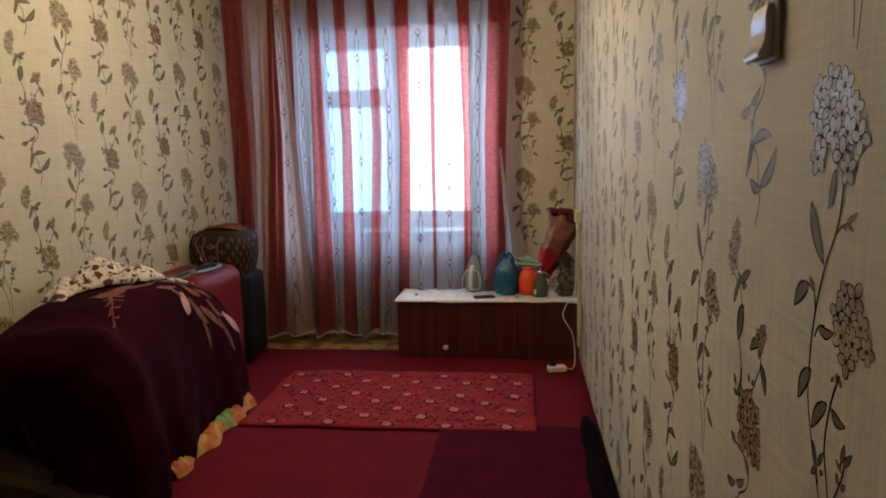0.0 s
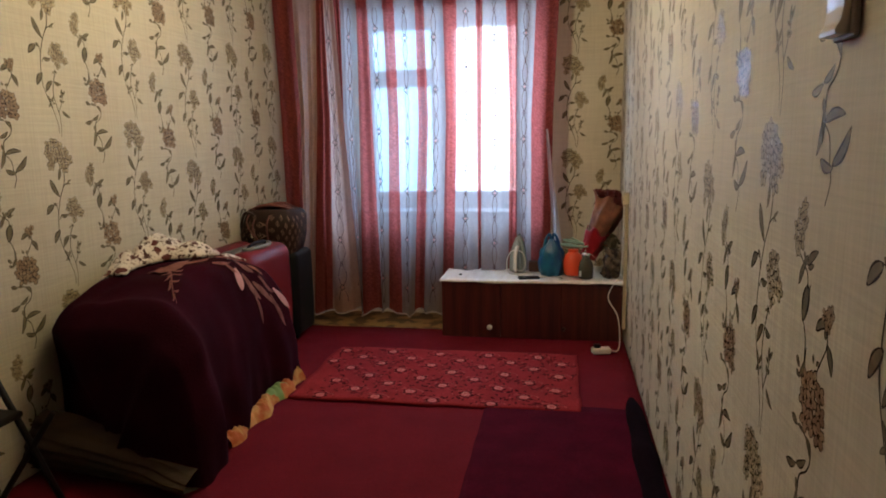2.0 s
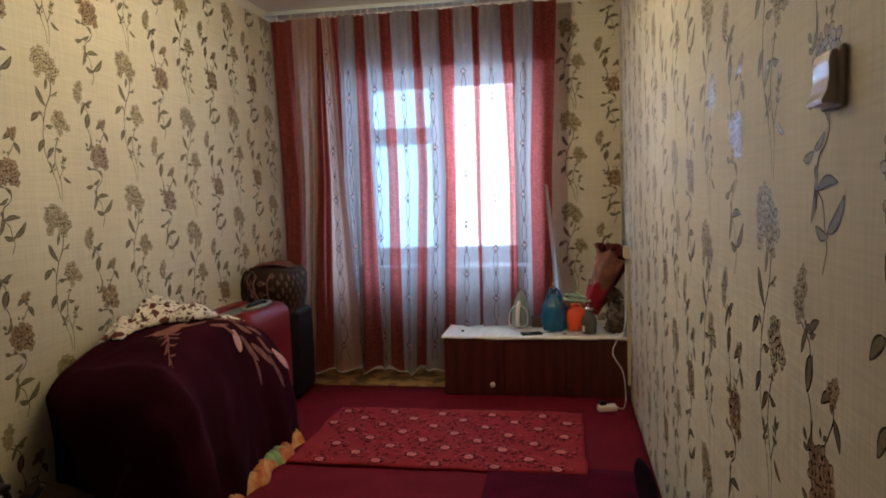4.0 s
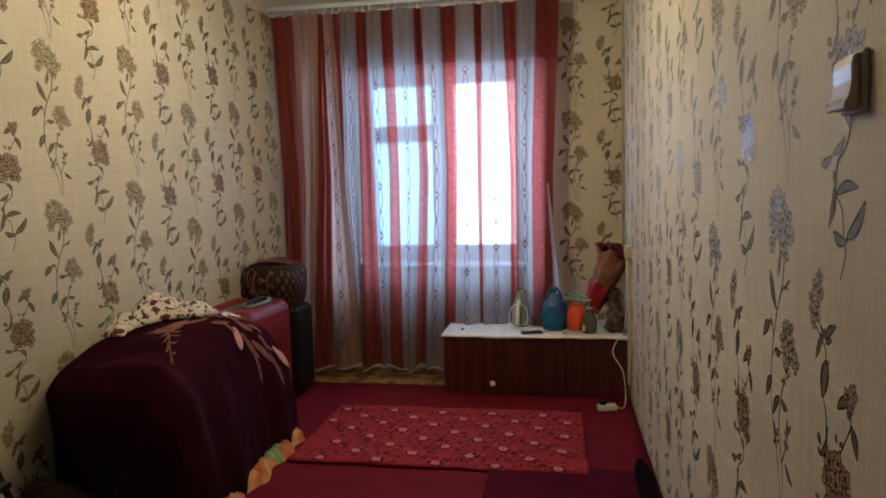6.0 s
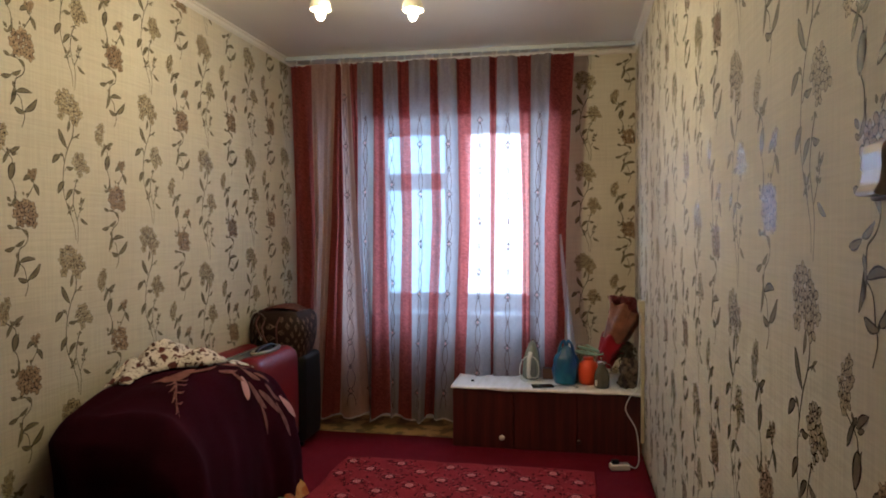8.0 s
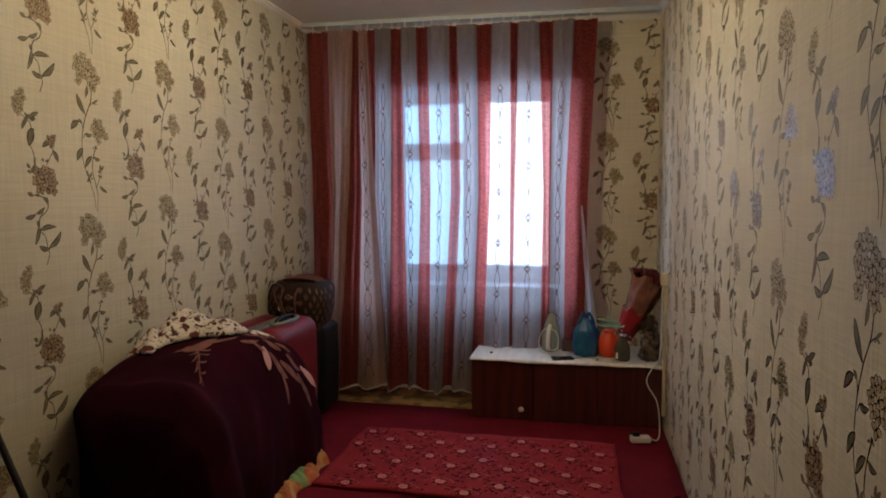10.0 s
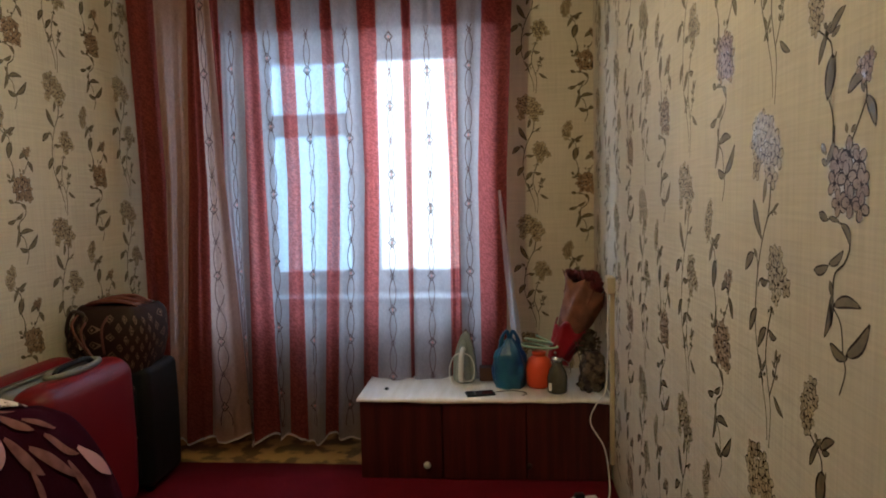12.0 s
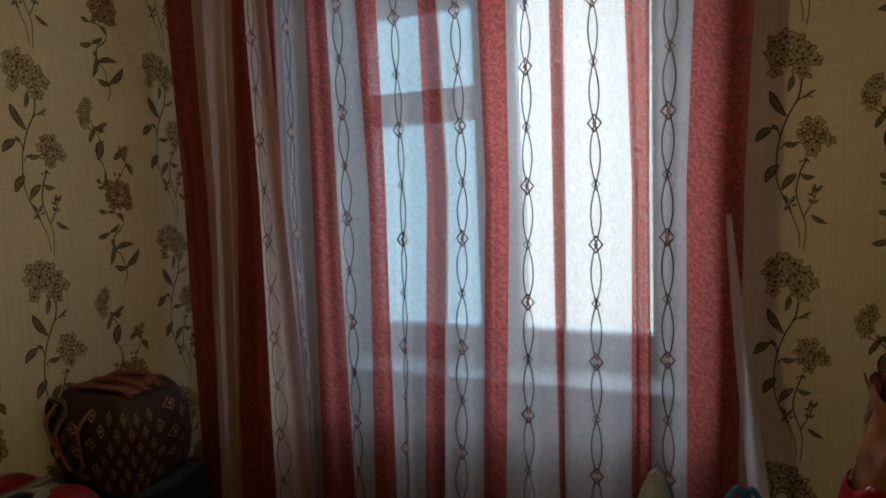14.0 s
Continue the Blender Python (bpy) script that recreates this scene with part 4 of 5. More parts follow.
g = surface(bl, carrier, 44, 22, wrap=True)
bl.faces.new([r[0] for r in g][::-1])
bl.faces.new([r[-1] for r in g])
attach(finish("sack", bl, BLUE_BAG, smooth=True), bbg)
for sx in (-1, 1):
    hb_ = bmesh.new()
    tube(hb_, curve([(0.545 + sx * 0.004, 4.66, TOP + 0.225), (0.545 + sx * 0.012, 4.655, TOP + 0.275), (0.545 + sx * 0.034, 4.655, TOP + 0.250), (0.545 + sx * 0.046, 4.66, TOP + 0.19)]), [0.012, 0.011, 0.010, 0.009, 0.009, 0.008, 0.008, 0.008, 0.008, 0.008, 0.008, 0.008, 0.009, 0.010, 0.012, 0.012, 0.012, 0.012, 0.012][:19], 7)
    attach(finish("handle", hb_, BLUE_BAG, smooth=True), bbg)

# small brown box behind the iron
tagged(box("small_box", 0.39, 0.475, 4.74, 4.80, TOP, TOP + 0.07, material("brown_card", (0.09, 0.035, 0.02), 0.7), bevel=0.004), "small brown cardboard box standing behind the iron", "box")

# orange canister with a green hose coil on it
ORANGE = material("orange_plastic", (0.72, 0.075, 0.02), 0.4)
MINT = material("mint_plastic", (0.30, 0.46, 0.34), 0.45)
can = thing("orange_canister", 0.69, 4.66, TOP, "orange plastic canister with rounded shoulders on the cabinet", "canister")
cbm = bmesh.new()
lathe(cbm, [(0.0, 0), (0.050, 0), (0.060, 0.010), (0.066, 0.05), (0.064, 0.10), (0.054, 0.135), (0.036, 0.15), (0.030, 0.156), (0, 0.156)], (0.685, 4.66, TOP + 0.001), 26)
attach(finish("body", cbm, ORANGE, smooth=True), can)
cbm = bmesh.new()
lathe(cbm, [(0.030, 0.156), (0.034, 0.158), (0.034, 0.172), (0, 0.174)], (0.685, 4.66, TOP + 0.001), 20)
attach(finish("lid", cbm, ORANGE, smooth=True), can)
coil = bmesh.new()
pts = []
for i in range(46):
    a = i * 0.32
    r = 0.060 + 0.012 * math.sin(a * 0.37)
    pts.append((0.69 + r * math.cos(a) * 1.25, 4.665 + 0.7 * r * math.sin(a), TOP + 0.182 + 0.0013 * i - 0.03 * math.cos(a) * 0.6 + 0.006 * math.sin(a * 1.3)))
tube(coil, pts, 0.006, 7)
tagged(finish("hose_coil", coil, MINT, smooth=True), "pale green rubber hose coiled on the orange canister", "hose")

# dark glass bottle
OLIVE_GLASS = material("olive_glass", (0.06, 0.055, 0.035), 0.12, coat=0.5, second=(0.10, 0.085, 0.06), scale=10)
bot = thing("olive_jar", 0.765, 4.57, TOP, "squat olive glass jar with a metal clasp", "jar")
jb = bmesh.new()
lathe(jb, [(0, 0), (0.042, 0), (0.048, 0.006), (0.048, 0.075), (0.040, 0.105), (0.026, 0.128), (0.024, 0.15), (0, 0.15)], (0.765, 4.565, TOP + 0.001), 24)
attach(finish("body", jb, OLIVE_GLASS, smooth=True), bot)
jb = bmesh.new()
lathe(jb, [(0.024, 0.150), (0.029, 0.151), (0.029, 0.166), (0, 0.170)], (0.765, 4.565, TOP + 0.001), 20)
attach(finish("lid", jb, METAL, smooth=True), bot)
jb = bmesh.new()
tube(jb, curve([(0.79, 4.555, TOP + 0.16), (0.815, 4.54, TOP + 0.145), (0.825, 4.535, TOP + 0.11), (0.815, 4.53, TOP + 0.095)]), 0.003, 6)
attach(finish("clasp", jb, METAL, smooth=True, label="bent wire clasp"), bot)
attach(box("label_strip", 0.722, 0.735, 4.518, 4.522, TOP + 0.02, TOP + 0.055, WHITE_PLASTIC, bevel=0, label="small pale paper label"), bot)

# bouquet in wrapping paper, leaning to the wall
KRAFT = material("kraft_wrapping", (0.26, 0.095, 0.045), 0.6, second=(0.13, 0.042, 0.020), scale=14, mix=0.3, bump=1.0, bump_scale=30)
RED_WRAP = material("red_foil_wrap", (0.26, 0.006, 0.012), 0.3, bump=0.5, bump_scale=20, coat=0.3)
ROSE = material("dried_dark_rose", (0.085, 0.008, 0.009), 0.7, second=(0.15, 0.018, 0.014), scale=30)
bq = thing("bouquet", 0.80, 4.70, TOP, "bouquet of dried dark-red roses in kraft paper and red wrap", "bouquet")
A, B = Vector((0.775, 4.705, TOP + 0.10)), Vector((0.948, 4.74, TOP + 0.505))
AX = (B - A).normalized()
SX = AX.cross(Vector((0, 1, 0))).normalized()
SY = SX.cross(AX).normalized()


def wrap(u, v, r0, r1, a0, a1, seed):
    a = u * 2 * math.pi
    p = A + (B - A) * (a0 + (a1 - a0) * v)
    r = (r0 + (r1 - r0) * v) * (1 + 0.06 * math.sin(a * 7 + seed + 2 * v) * (0.3 + v) + 0.10 * noise.noise((math.cos(a) * 4, math.sin(a) * 4, v * 7 + seed)) + 0.18 * noise.noise((math.cos(a) * 1.5, math.sin(a) * 1.5, v * 2 + seed)))
    p = p + SX * r * math.cos(a) + SY * r * math.sin(a) * 0.75
    p = p + AX * 0.02 * math.sin(a * 5 + seed) * v
    p.x = min(p.x, 0.994 + 0.01 * v)
    return p


for name, mat, r0, r1, a0, a1, seed in (("red_wrap", RED_WRAP, 0.050, 0.085, 0.02, 0.45, 1.0), ("kraft_wrap", KRAFT, 0.060, 0.118, 0.38, 0.96, 2.0)):
    wb = bmesh.new()
    surface(wb, lambda u, v: wrap(u, v, r0, r1, a0, a1, seed), 48, 14, wrap=True)
    wo = finish(name, wb, mat, smooth=True)
    wo.modifiers.new("thick", "SOLIDIFY").thickness = 0.002
    attach(wo, bq)
rb = random.Random(3)
for i in range(17):
    a, d = i * 2.4, 0.120 * math.sqrt(i / 16)
    c = B + SX * d * math.cos(a) + SY * d * math.sin(a) * 0.75 + AX * (0.030 - 0.045 * (d / 0.12) + 0.02 * rb.random())
    c.x = min(c.x, 0.972)
    hm = bmesh.new()
    for k in range(9):
        ta = k * 2.4
        rr_ = 0.007 + 0.0028 * k
        pc = c + SX * rr_ * math.cos(ta) + SY * rr_ * math.sin(ta) - AX * 0.002 * k
        out = (SX * math.cos(ta) + SY * math.sin(ta)) * (0.35 + 0.06 * k) + AX
        out.normalize()
        side_ = out.cross(AX if k else SX).normalized()
        vs = [hm.verts.new(pc + side_ * x_ * 0.017 + out * z_ * 0.025) for x_, z_ in ((-0.6, -0.6), (0.6, -0.6), (1, 0.3), (0.45, 1), (-0.45, 1), (-1, 0.3))]
        hm.faces.new(vs)
    tube(hm, [c - AX * 0.10, c - AX * 0.012], 0.002, 5)
    ro = finish("rose", hm, ROSE)
    ro.modifiers.new("thick", "SOLIDIFY").thickness = 0.0015
    attach(ro, bq)

# dark dried plant and patterned scarf beside it
DRY = material("dry_dark_leaves", (0.035, 0.03, 0.018), 0.8, second=(0.10, 0.07, 0.04), scale=30)
SCARF = material("patterned_scarf", (0.030, 0.014, 0.010), 0.85, second=(0.13, 0.085, 0.05), scale=30, mix=0.10, bump=0.4, bump_scale=30, fine=60)
pl = bmesh.new()
rp_ = random.Random(11)
for i in range(420):
    th, ph = rp_.random() * 6.28, rp_.random() * 2.2
    rad = 0.075 * rp_.random() ** 0.4
    c = Vector((0.915 + rad * math.sin(ph) * math.cos(th) * 0.95, 4.70 + rad * math.sin(ph) * math.sin(th), TOP + 0.20 + rad * math.cos(ph)))
    d = Vector((rp_.random() - 0.5, rp_.random() - 0.5, rp_.random() - 0.3)).normalized()
    s_ = d.orthogonal().normalized()
    vs = [pl.verts.new(c + d * 0.016), pl.verts.new(c + s_ * 0.007), pl.verts.new(c - d * 0.014), pl.verts.new(c - s_ * 0.007)]
    pl.faces.new(vs)
for i in range(9):
    a = i * 0.7
    tube(pl, [(0.915, 4.70, TOP + 0.002), (0.915 + 0.05 * math.cos(a), 4.70 + 0.05 * math.sin(a), TOP + 0.20)], 0.002, 5)
tagged(finish("dried_flowers", pl, DRY, kind="stuff"), "dark dried flowers crammed between bouquet and wall", "dried flowers")
sc = bmesh.new()


def scarf(u, v):
    a = u * 2 * math.pi
    c_, s_ = math.cos(a), math.sin(a)
    r = 0.060 * math.sin(math.pi * (0.16 + 0.76 * v)) ** 0.5 * (1 + 0.35 * noise.noise((c_ * 2, s_ * 2, v * 4)))
    r += 0.020 * abs(noise.noise((c_ * 5, s_ * 5, v * 9))) + 0.006 * math.sin(a * 6 + v * 17)
    lean_ = 0.020 * math.sin(v * 3.0)
    return Vector((min(0.988, 0.925 + lean_ + r * c_), 4.60 + 0.9 * r * s_, TOP + 0.001 + 0.185 * v + (0.015 * noise.noise((c_ * 3, s_ * 3, 5)) if v > 0.1 else 0)))


g = surface(sc, scarf, 72, 36, wrap=True)
sc.faces.new([r[0] for r in g][::-1])
sc.faces.new([r[-1] for r in g])
tagged(finish("crumpled_scarf", sc, SCARF, smooth=True), "brown patterned scarf crumpled in a ball on the cabinet", "scarf")

# chandelier
BRASS = material("dull_brass", (0.42, 0.27, 0.10), 0.35, metal=1.0)
SHADE = material("frosted_shade", (0.62, 0.56, 0.46), 0.4)
GLOW = bpy.data.materials.new("lit_bulb")
GLOW.use_nodes = True
GLOW.node_tree.nodes["Principled BSDF"].inputs["Emission Color"].default_value = (1.0, 0.86, 0.62, 1)
GLOW.node_tree.nodes["Principled BSDF"].inputs["Emission Strength"].default_value = 12
cx_, cy_ = sum(b[0] for b in BULBS) / 3, sum(b[1] for b in BULBS) / 3
ch = thing("chandelier", cx_, cy_, ZC, "three-armed brass chandelier with lit bulbs hanging from the ceiling", "ceiling lamp")
q = bmesh.new()
lathe(q, [(0, ZC - 0.03), (0.035, ZC - 0.028), (0.055, ZC - 0.001), (0, ZC - 0.001)], (cx_, cy_, 0), 24)
attach(finish("canopy", q, BRASS, smooth=True), ch)
q = bmesh.new()
lathe(q, [(0, 2.400), (0.018, 2.410), (0.028, 2.440), (0.016, 2.470), (0.007, 2.490), (0.007, ZC - 0.028), (0, ZC - 0.028)], (cx_, cy_, 0), 18)
attach(finish("stem", q, BRASS, smooth=True), ch)
for b_ in BULBS:
    q = bmesh.new()
    o = Vector((cx_, cy_, 2.440))
    e_ = Vector((b_[0], b_[1], 2.415))
    tube(q, curve([o, o + (e_ - o) * 0.5 + Vector((0, 0, 0.05)), e_ + Vector((0, 0, 0.03)), e_]), 0.006, 8)
    attach(finish("arm", q, BRASS, smooth=True), ch)
    q = bmesh.new()
    lathe(q, [(0.014, 2.420), (0.026, 2.408), (0.042, 2.380), (0.048, 2.350), (0.045, 2.350), (0.039, 2.378), (0.024, 2.403), (0.012, 2.414)], (b_[0], b_[1], 0), 24)
    attach(finish("shade", q, SHADE, smooth=True), ch)
    q = bmesh.new()
    lathe(q, [(0, 2.305), (0.012, 2.308), (0.020, 2.320), (0.022, 2.335), (0.017, 2.355), (0.010, 2.375), (0.010, 2.405), (0, 2.405)], (b_[0], b_[1], 0), 18)
    attach(finish("bulb", q, GLOW, smooth=True), ch)

# small dark cap on the oilcloth
kb = bmesh.new()
lathe(kb, [(0, 0), (0.010, 0), (0.011, 0.006), (0.008, 0.009), (0, 0.009)], (-0.06, 4.60, TOP), 12)
tagged(finish("bottle_cap", kb, BLACK, smooth=True), "tiny dark bottle cap lying on the oilcloth", "cap")

# cable duct, socket, extension lead
IVORY = material("ivory_plastic", (0.60, 0.50, 0.33), 0.4)
tagged(box("cable_duct", 0.990, XR - 0.001, 4.43, 4.455, 0.10, 0.90, IVORY, bevel=0.002), "yellowed plastic cable duct running down the papered wall", "cable duct")
sk = thing("wall_socket", XR, 4.44, 0.93, "yellowed plastic wall socket above the cable duct", "socket")
attach(box("socket_box", 0.972, XR - 0.001, 4.40, 4.48, 0.89, 0.965, IVORY, bevel=0.006), sk)
sf = bmesh.new()
lathe(sf, [(0.022, 0), (0.022, 0.003), (0.017, 0.003), (0.016, -0.004), (0, -0.004)], (0.9715, 4.44, 0.928), 20, Euler((0, radians(-90), 0)).to_matrix())
attach(finish("socket_ring", sf, IVORY, smooth=True), sk)
ext = thing("extension_block", 0.85, 4.21, 0.012, "white extension socket block lying on the carpet", "extension lead")
eb = box_bm(-0.055, 0.055, -0.028, 0.028, 0, 0.034, 0.007)
bmesh.ops.transform(eb, matrix=Matrix.Translation((0.85, 4.215, 0.012)) @ Euler((0, 0, radians(12))).to_matrix().to_4x4(), verts=eb.verts)
attach(finish("block", eb, WHITE_PLASTIC), ext)
eb = box_bm(-0.020, 0.020, -0.016, 0.016, 0.034, 0.058, 0.006)
bmesh.ops.transform(eb, matrix=Matrix.Translation((0.825, 4.21, 0.012)) @ Euler((0, 0, radians(12))).to_matrix().to_4x4(), verts=eb.verts)
attach(finish("plug", eb, BLACK), ext)
eb = bmesh.new()
tube(eb, curve([(0.905, 4.227, 0.03), (0.945, 4.25, 0.016), (0.965, 4.30, 0.06), (0.955, 4.37, 0.20), (0.90, 4.42, 0.30), (0.925, 4.43, 0.38), (0.968, 4.44, 0.44), (0.980, 4.442, 0.60), (0.982, 4.44, 0.88)], 8), 0.0034, 7)
attach(finish("cord", eb, WHITE_PLASTIC, smooth=True, label="white cord rising to the wall socket"), ext)

# light switch on the long wall
SILVER = material("satin_silver_plastic", (0.36, 0.31, 0.28), 0.3, metal=0.5)
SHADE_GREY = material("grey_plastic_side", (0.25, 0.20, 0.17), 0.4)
sw = thing("light_switch", XR, 1.40, 1.47, "silver plastic light switch with a curved rocker", "light switch")
attach(box("base_plate", XR - 0.010, XR - 0.001, 1.350, 1.425, 1.422, 1.508, SHADE_GREY, bevel=0.004), sw)
rk = bmesh.new()
prof = [(0.010, 1.503), (0.018, 1.501), (0.021, 1.488), (0.020, 1.466), (0.023, 1.446), (0.030, 1.434), (0.029, 1.429), (0.010, 1.428)]
a = [rk.verts.new((XR - d, 1.362, z)) for d, z in prof]
b = [rk.verts.new((XR - d, 1.424, z)) for d, z in prof]
rk.faces.new(a)
rk.faces.new(b[::-1])
for i in range(len(prof)):
    j = (i + 1) % len(prof)
    rk.faces.new((a[j], a[i], b[i], b[j]))
bmesh.ops.recalc_face_normals(rk, faces=rk.faces[:])
bmesh.ops.bevel(rk, geom=rk.edges[:], offset=0.0012, segments=2, affect="EDGES")
attach(finish("rocker", rk, SILVER), sw)

# folding chair seen from above with clothes on it
chair = thing("folding_chair", -1.2, 2.05, 0, "dark metal-framed folding chair standing close to the papered wall", "chair")
DARK_METAL = material("dark_painted_metal", (0.012, 0.009, 0.008), 0.5, spec=0.15)
for y in (2.12, 1.80):
    for p in (((-1.36, y, 0.72), (-1.02, y, 0.012)), ((-1.36, y, 0.012), (-1.06, y, 0.42))):
        lb = bmesh.new()
        tube(lb, p, 0.011, 8)
        attach(finish("leg", lb, DARK_METAL, smooth=True), chair)
attach(box("seat", -1.36, -1.17, 1.80, 2.12, 0.40, 0.425, DARK_METAL, bevel=0.01), chair)
attach(box("backrest", -1.375, -1.35, 1.81, 2.11, 0.54, 0.73, material("dark_green_cloth", (0.02, 0.028, 0.02), 0.9), bevel=0.01), chair)

# ---- printed flowers of the wallpaper ----
TALL_LEAVES = ((-0.0004, -0.0569, -0.0119, -0.105, 0.0088, 0.0022), (-0.0593, -0.0985, -0.0166, -0.1729, 0.0131, -0.0044), (0.0295, -0.1182, 0.034, -0.1269, 0.0044,
    0.0), (0.0327, -0.1182, 0.0583, -0.1039, 0.0044, 0.0), (0.0349, -0.1182, 0.0518, -0.1247, 0.0033, 0.0), (-0.0537, -0.2035, -0.0958, -0.2407,
    0.0142, -0.0044), (-0.0358, -0.2101, -0.0539, -0.1947, 0.0066, 0.0), (-0.0225, -0.2516, 0.0193, -0.2495, 0.0088, -0.0055), (-0.0352, -0.3107,
    -0.0688, -0.3611, 0.0142, -0.0044), (0.0122, -0.3392, -0.0253, -0.3851, 0.012, -0.0044), (0.023, -0.3414, 0.0593, -0.3501, 0.0088, -0.0055),
    (0.0605, -0.3698, 0.0542, -0.3993, 0.0055, 0.0), (0.0611, -0.3961, 0.0787, -0.3742, 0.0055, 0.0), (0.058, -0.4048, 0.0414, -0.3961, 0.0044, 0.0),
    (0.0494, -0.4245, 0.0465, -0.4103, 0.0055, 0.0), (0.058, -0.4267, 0.0678, -0.4158, 0.0044, 0.0), (-0.0074, -0.4245, -0.0202, -0.3993, 0.0066,
    0.0), (-0.0033, -0.4267, 0.0101, -0.4026, 0.0055, 0.0), (-0.0059, -0.4311, -0.0204, -0.4442, 0.0055, 0.0), (0.0026, -0.4333, 0.0142, -0.4267,
    0.0044, 0.0), (0.0513, -0.4595, 0.0935, -0.4858, 0.0077, -0.0033), (0.027, -0.302, 0.0176, -0.3085, 0.0033, 0.0), (0.0382, -0.2998, 0.046,
    -0.3085, 0.0033, 0.0), (0.0323, -0.2932, 0.0327, -0.3107, 0.0033, 0.0))
TALL_STEMS = (((0.0226, -0.0678), (0.015, -0.1204), (-0.0125, -0.1751), (-0.0318, -0.2352), (-0.0396, -0.2899), (-0.0392, -0.3501), (-0.0227, -0.4026), (-0.0014,
    -0.4508), (0.0193, -0.5055), (0.0232, -0.5525)), ((0.0386, -0.2954), (0.021, -0.3392), (0.0121, -0.3939), (0.0238, -0.4398), (0.0381, -0.4923),
    (0.0328, -0.5656)), ((-0.0318, -0.2352), (-0.038, -0.2101), (-0.0526, -0.2035)), ((-0.0308, -0.2681), (-0.0203, -0.2516), (-0.0046, -0.2473)),
    ((0.0093, -0.1335), (0.0235, -0.1225), (0.0395, -0.116)), ((0.0322, -0.465), (0.0569, -0.4158), (0.0646, -0.3829)), ((-0.0153, -0.4158), (-0.0074,
    -0.4245), (0.001, -0.4486)), ((-0.0386, -0.3228), (-0.0353, -0.3118)))
TALL_HEAD = ((-0.0492, 0.0394), (-0.0197, 0.0503), (0.0109, 0.0372), (-0.0569, 0.0088), (-0.0241, 0.0153), (0.0088, 0.0066), (0.0372, 0.0109), (-0.0394, -0.0175),
    (-0.0066, -0.0153), (0.0241, -0.0153), (0.0547, -0.0219), (-0.046, -0.0438), (0.0153, -0.0416), (0.0306, -0.0569))
TALL_SIDE_HEAD = ((0.0394, -0.2), (0.0634, -0.1978), (0.0262, -0.2241), (0.0547, -0.2241), (0.0788, -0.2284), (0.0941, -0.2503), (0.0372, -0.2481), (0.0634, -0.2503),
    (0.0525, -0.2744))
RING_LEAVES = ((0.005, -0.0245, 0.0648, 0.0343, 0.0135, -0.0086), (-0.0415, -0.0159, 0.0099, -0.0282, 0.011, -0.0061), (-0.0346, 0.0428, 0.0419, 0.0526, 0.011,
    0.0073), (-0.0376, 0.0624, -0.0595, -0.011, 0.0098, 0.0049), (-0.0443, 0.0502, -0.0382, 0.0122, 0.0061, 0.0), (-0.0462, 0.0796, -0.0361, 0.0526,
    0.0073, 0.0), (-0.0844, 0.1812, -0.0566, 0.1701, 0.0086, 0.0), (-0.0979, 0.0894, -0.0515, 0.1016, 0.0098, -0.0037), (-0.0512, 0.104, -0.0087,
    0.1285, 0.0086, -0.0049), (-0.0173, 0.1677, 0.0094, 0.1359, 0.0086, 0.0061), (-0.0534, 0.175, -0.0223, 0.1701, 0.0049, 0.0), (-0.0825, 0.2876,
    -0.066, 0.2705, 0.0073, 0.0), (-0.0425, 0.2901, -0.068, 0.2534, 0.0086, 0.0037), (-0.0801, 0.2632, -0.0627, 0.2534, 0.0061, 0.0), (-0.0073,
    0.2974, -0.0108, 0.3121, 0.0049, 0.0), (0.0033, 0.2974, 0.015, 0.3072, 0.0049, 0.0), (-0.054, 0.4174, -0.067, 0.3513, 0.0184, 0.0), (-0.0971,
    0.41, -0.0676, 0.459, 0.0086, 0.0024), (-0.0799, 0.4443, -0.0614, 0.4663, 0.0073, 0.0), (-0.0634, 0.4492, -0.0203, 0.4786, 0.0098, 0.0037),
    (-0.0587, 0.4443, -0.0338, 0.4541, 0.0061, 0.0), (-0.0823, 0.4688, -0.0729, 0.459, 0.0049, 0.0), (-0.0577, 0.3856, -0.0431, 0.4198, 0.0049, 0.0),
    (-0.0086, 0.3537, 0.0384, 0.3709, 0.011, 0.0073), (0.0405, 0.3439, 0.0644, 0.2999, 0.011, 0.0037), (0.0345, 0.3488, 0.0274, 0.3672, 0.0061, 0.0))
RING_STEMS = (((-0.0029, -0.0245), (0.0048, -0.049), (-0.0102, -0.0869)), ((-0.037, 0.0673), (-0.0315, 0.0918), (-0.0055, 0.1102), (0.0079, 0.1346), (-0.0024,
    0.1591), (-0.0302, 0.1701), (-0.059, 0.1726)), ((-0.0346, 0.0428), (-0.0423, 0.0673)), ((-0.0426, 0.3121), (-0.0457, 0.2632), (-0.0394, 0.2264)),
    ((-0.1137, 0.4712), (-0.0793, 0.4492), (-0.0599, 0.4345), (-0.0548, 0.41)), ((-0.0618, 0.3513), (-0.0491, 0.3244), (-0.0481, 0.2876)), ((0.0366,
    0.3672), (0.0402, 0.3415), (0.0235, 0.3121), (0.0074, 0.2876)), ((-0.0349, 0.0404), (-0.0111, 0.0184), (-0.0029, -0.0245)))
RING_HEAD = ((-0.0318, 0.2578), (0.0, 0.2676), (0.0269, 0.2554), (-0.0392, 0.226), (-0.0049, 0.2333), (0.0343, 0.2236), (-0.0245, 0.1966), (0.0073, 0.1991),
    (0.0343, 0.1917))
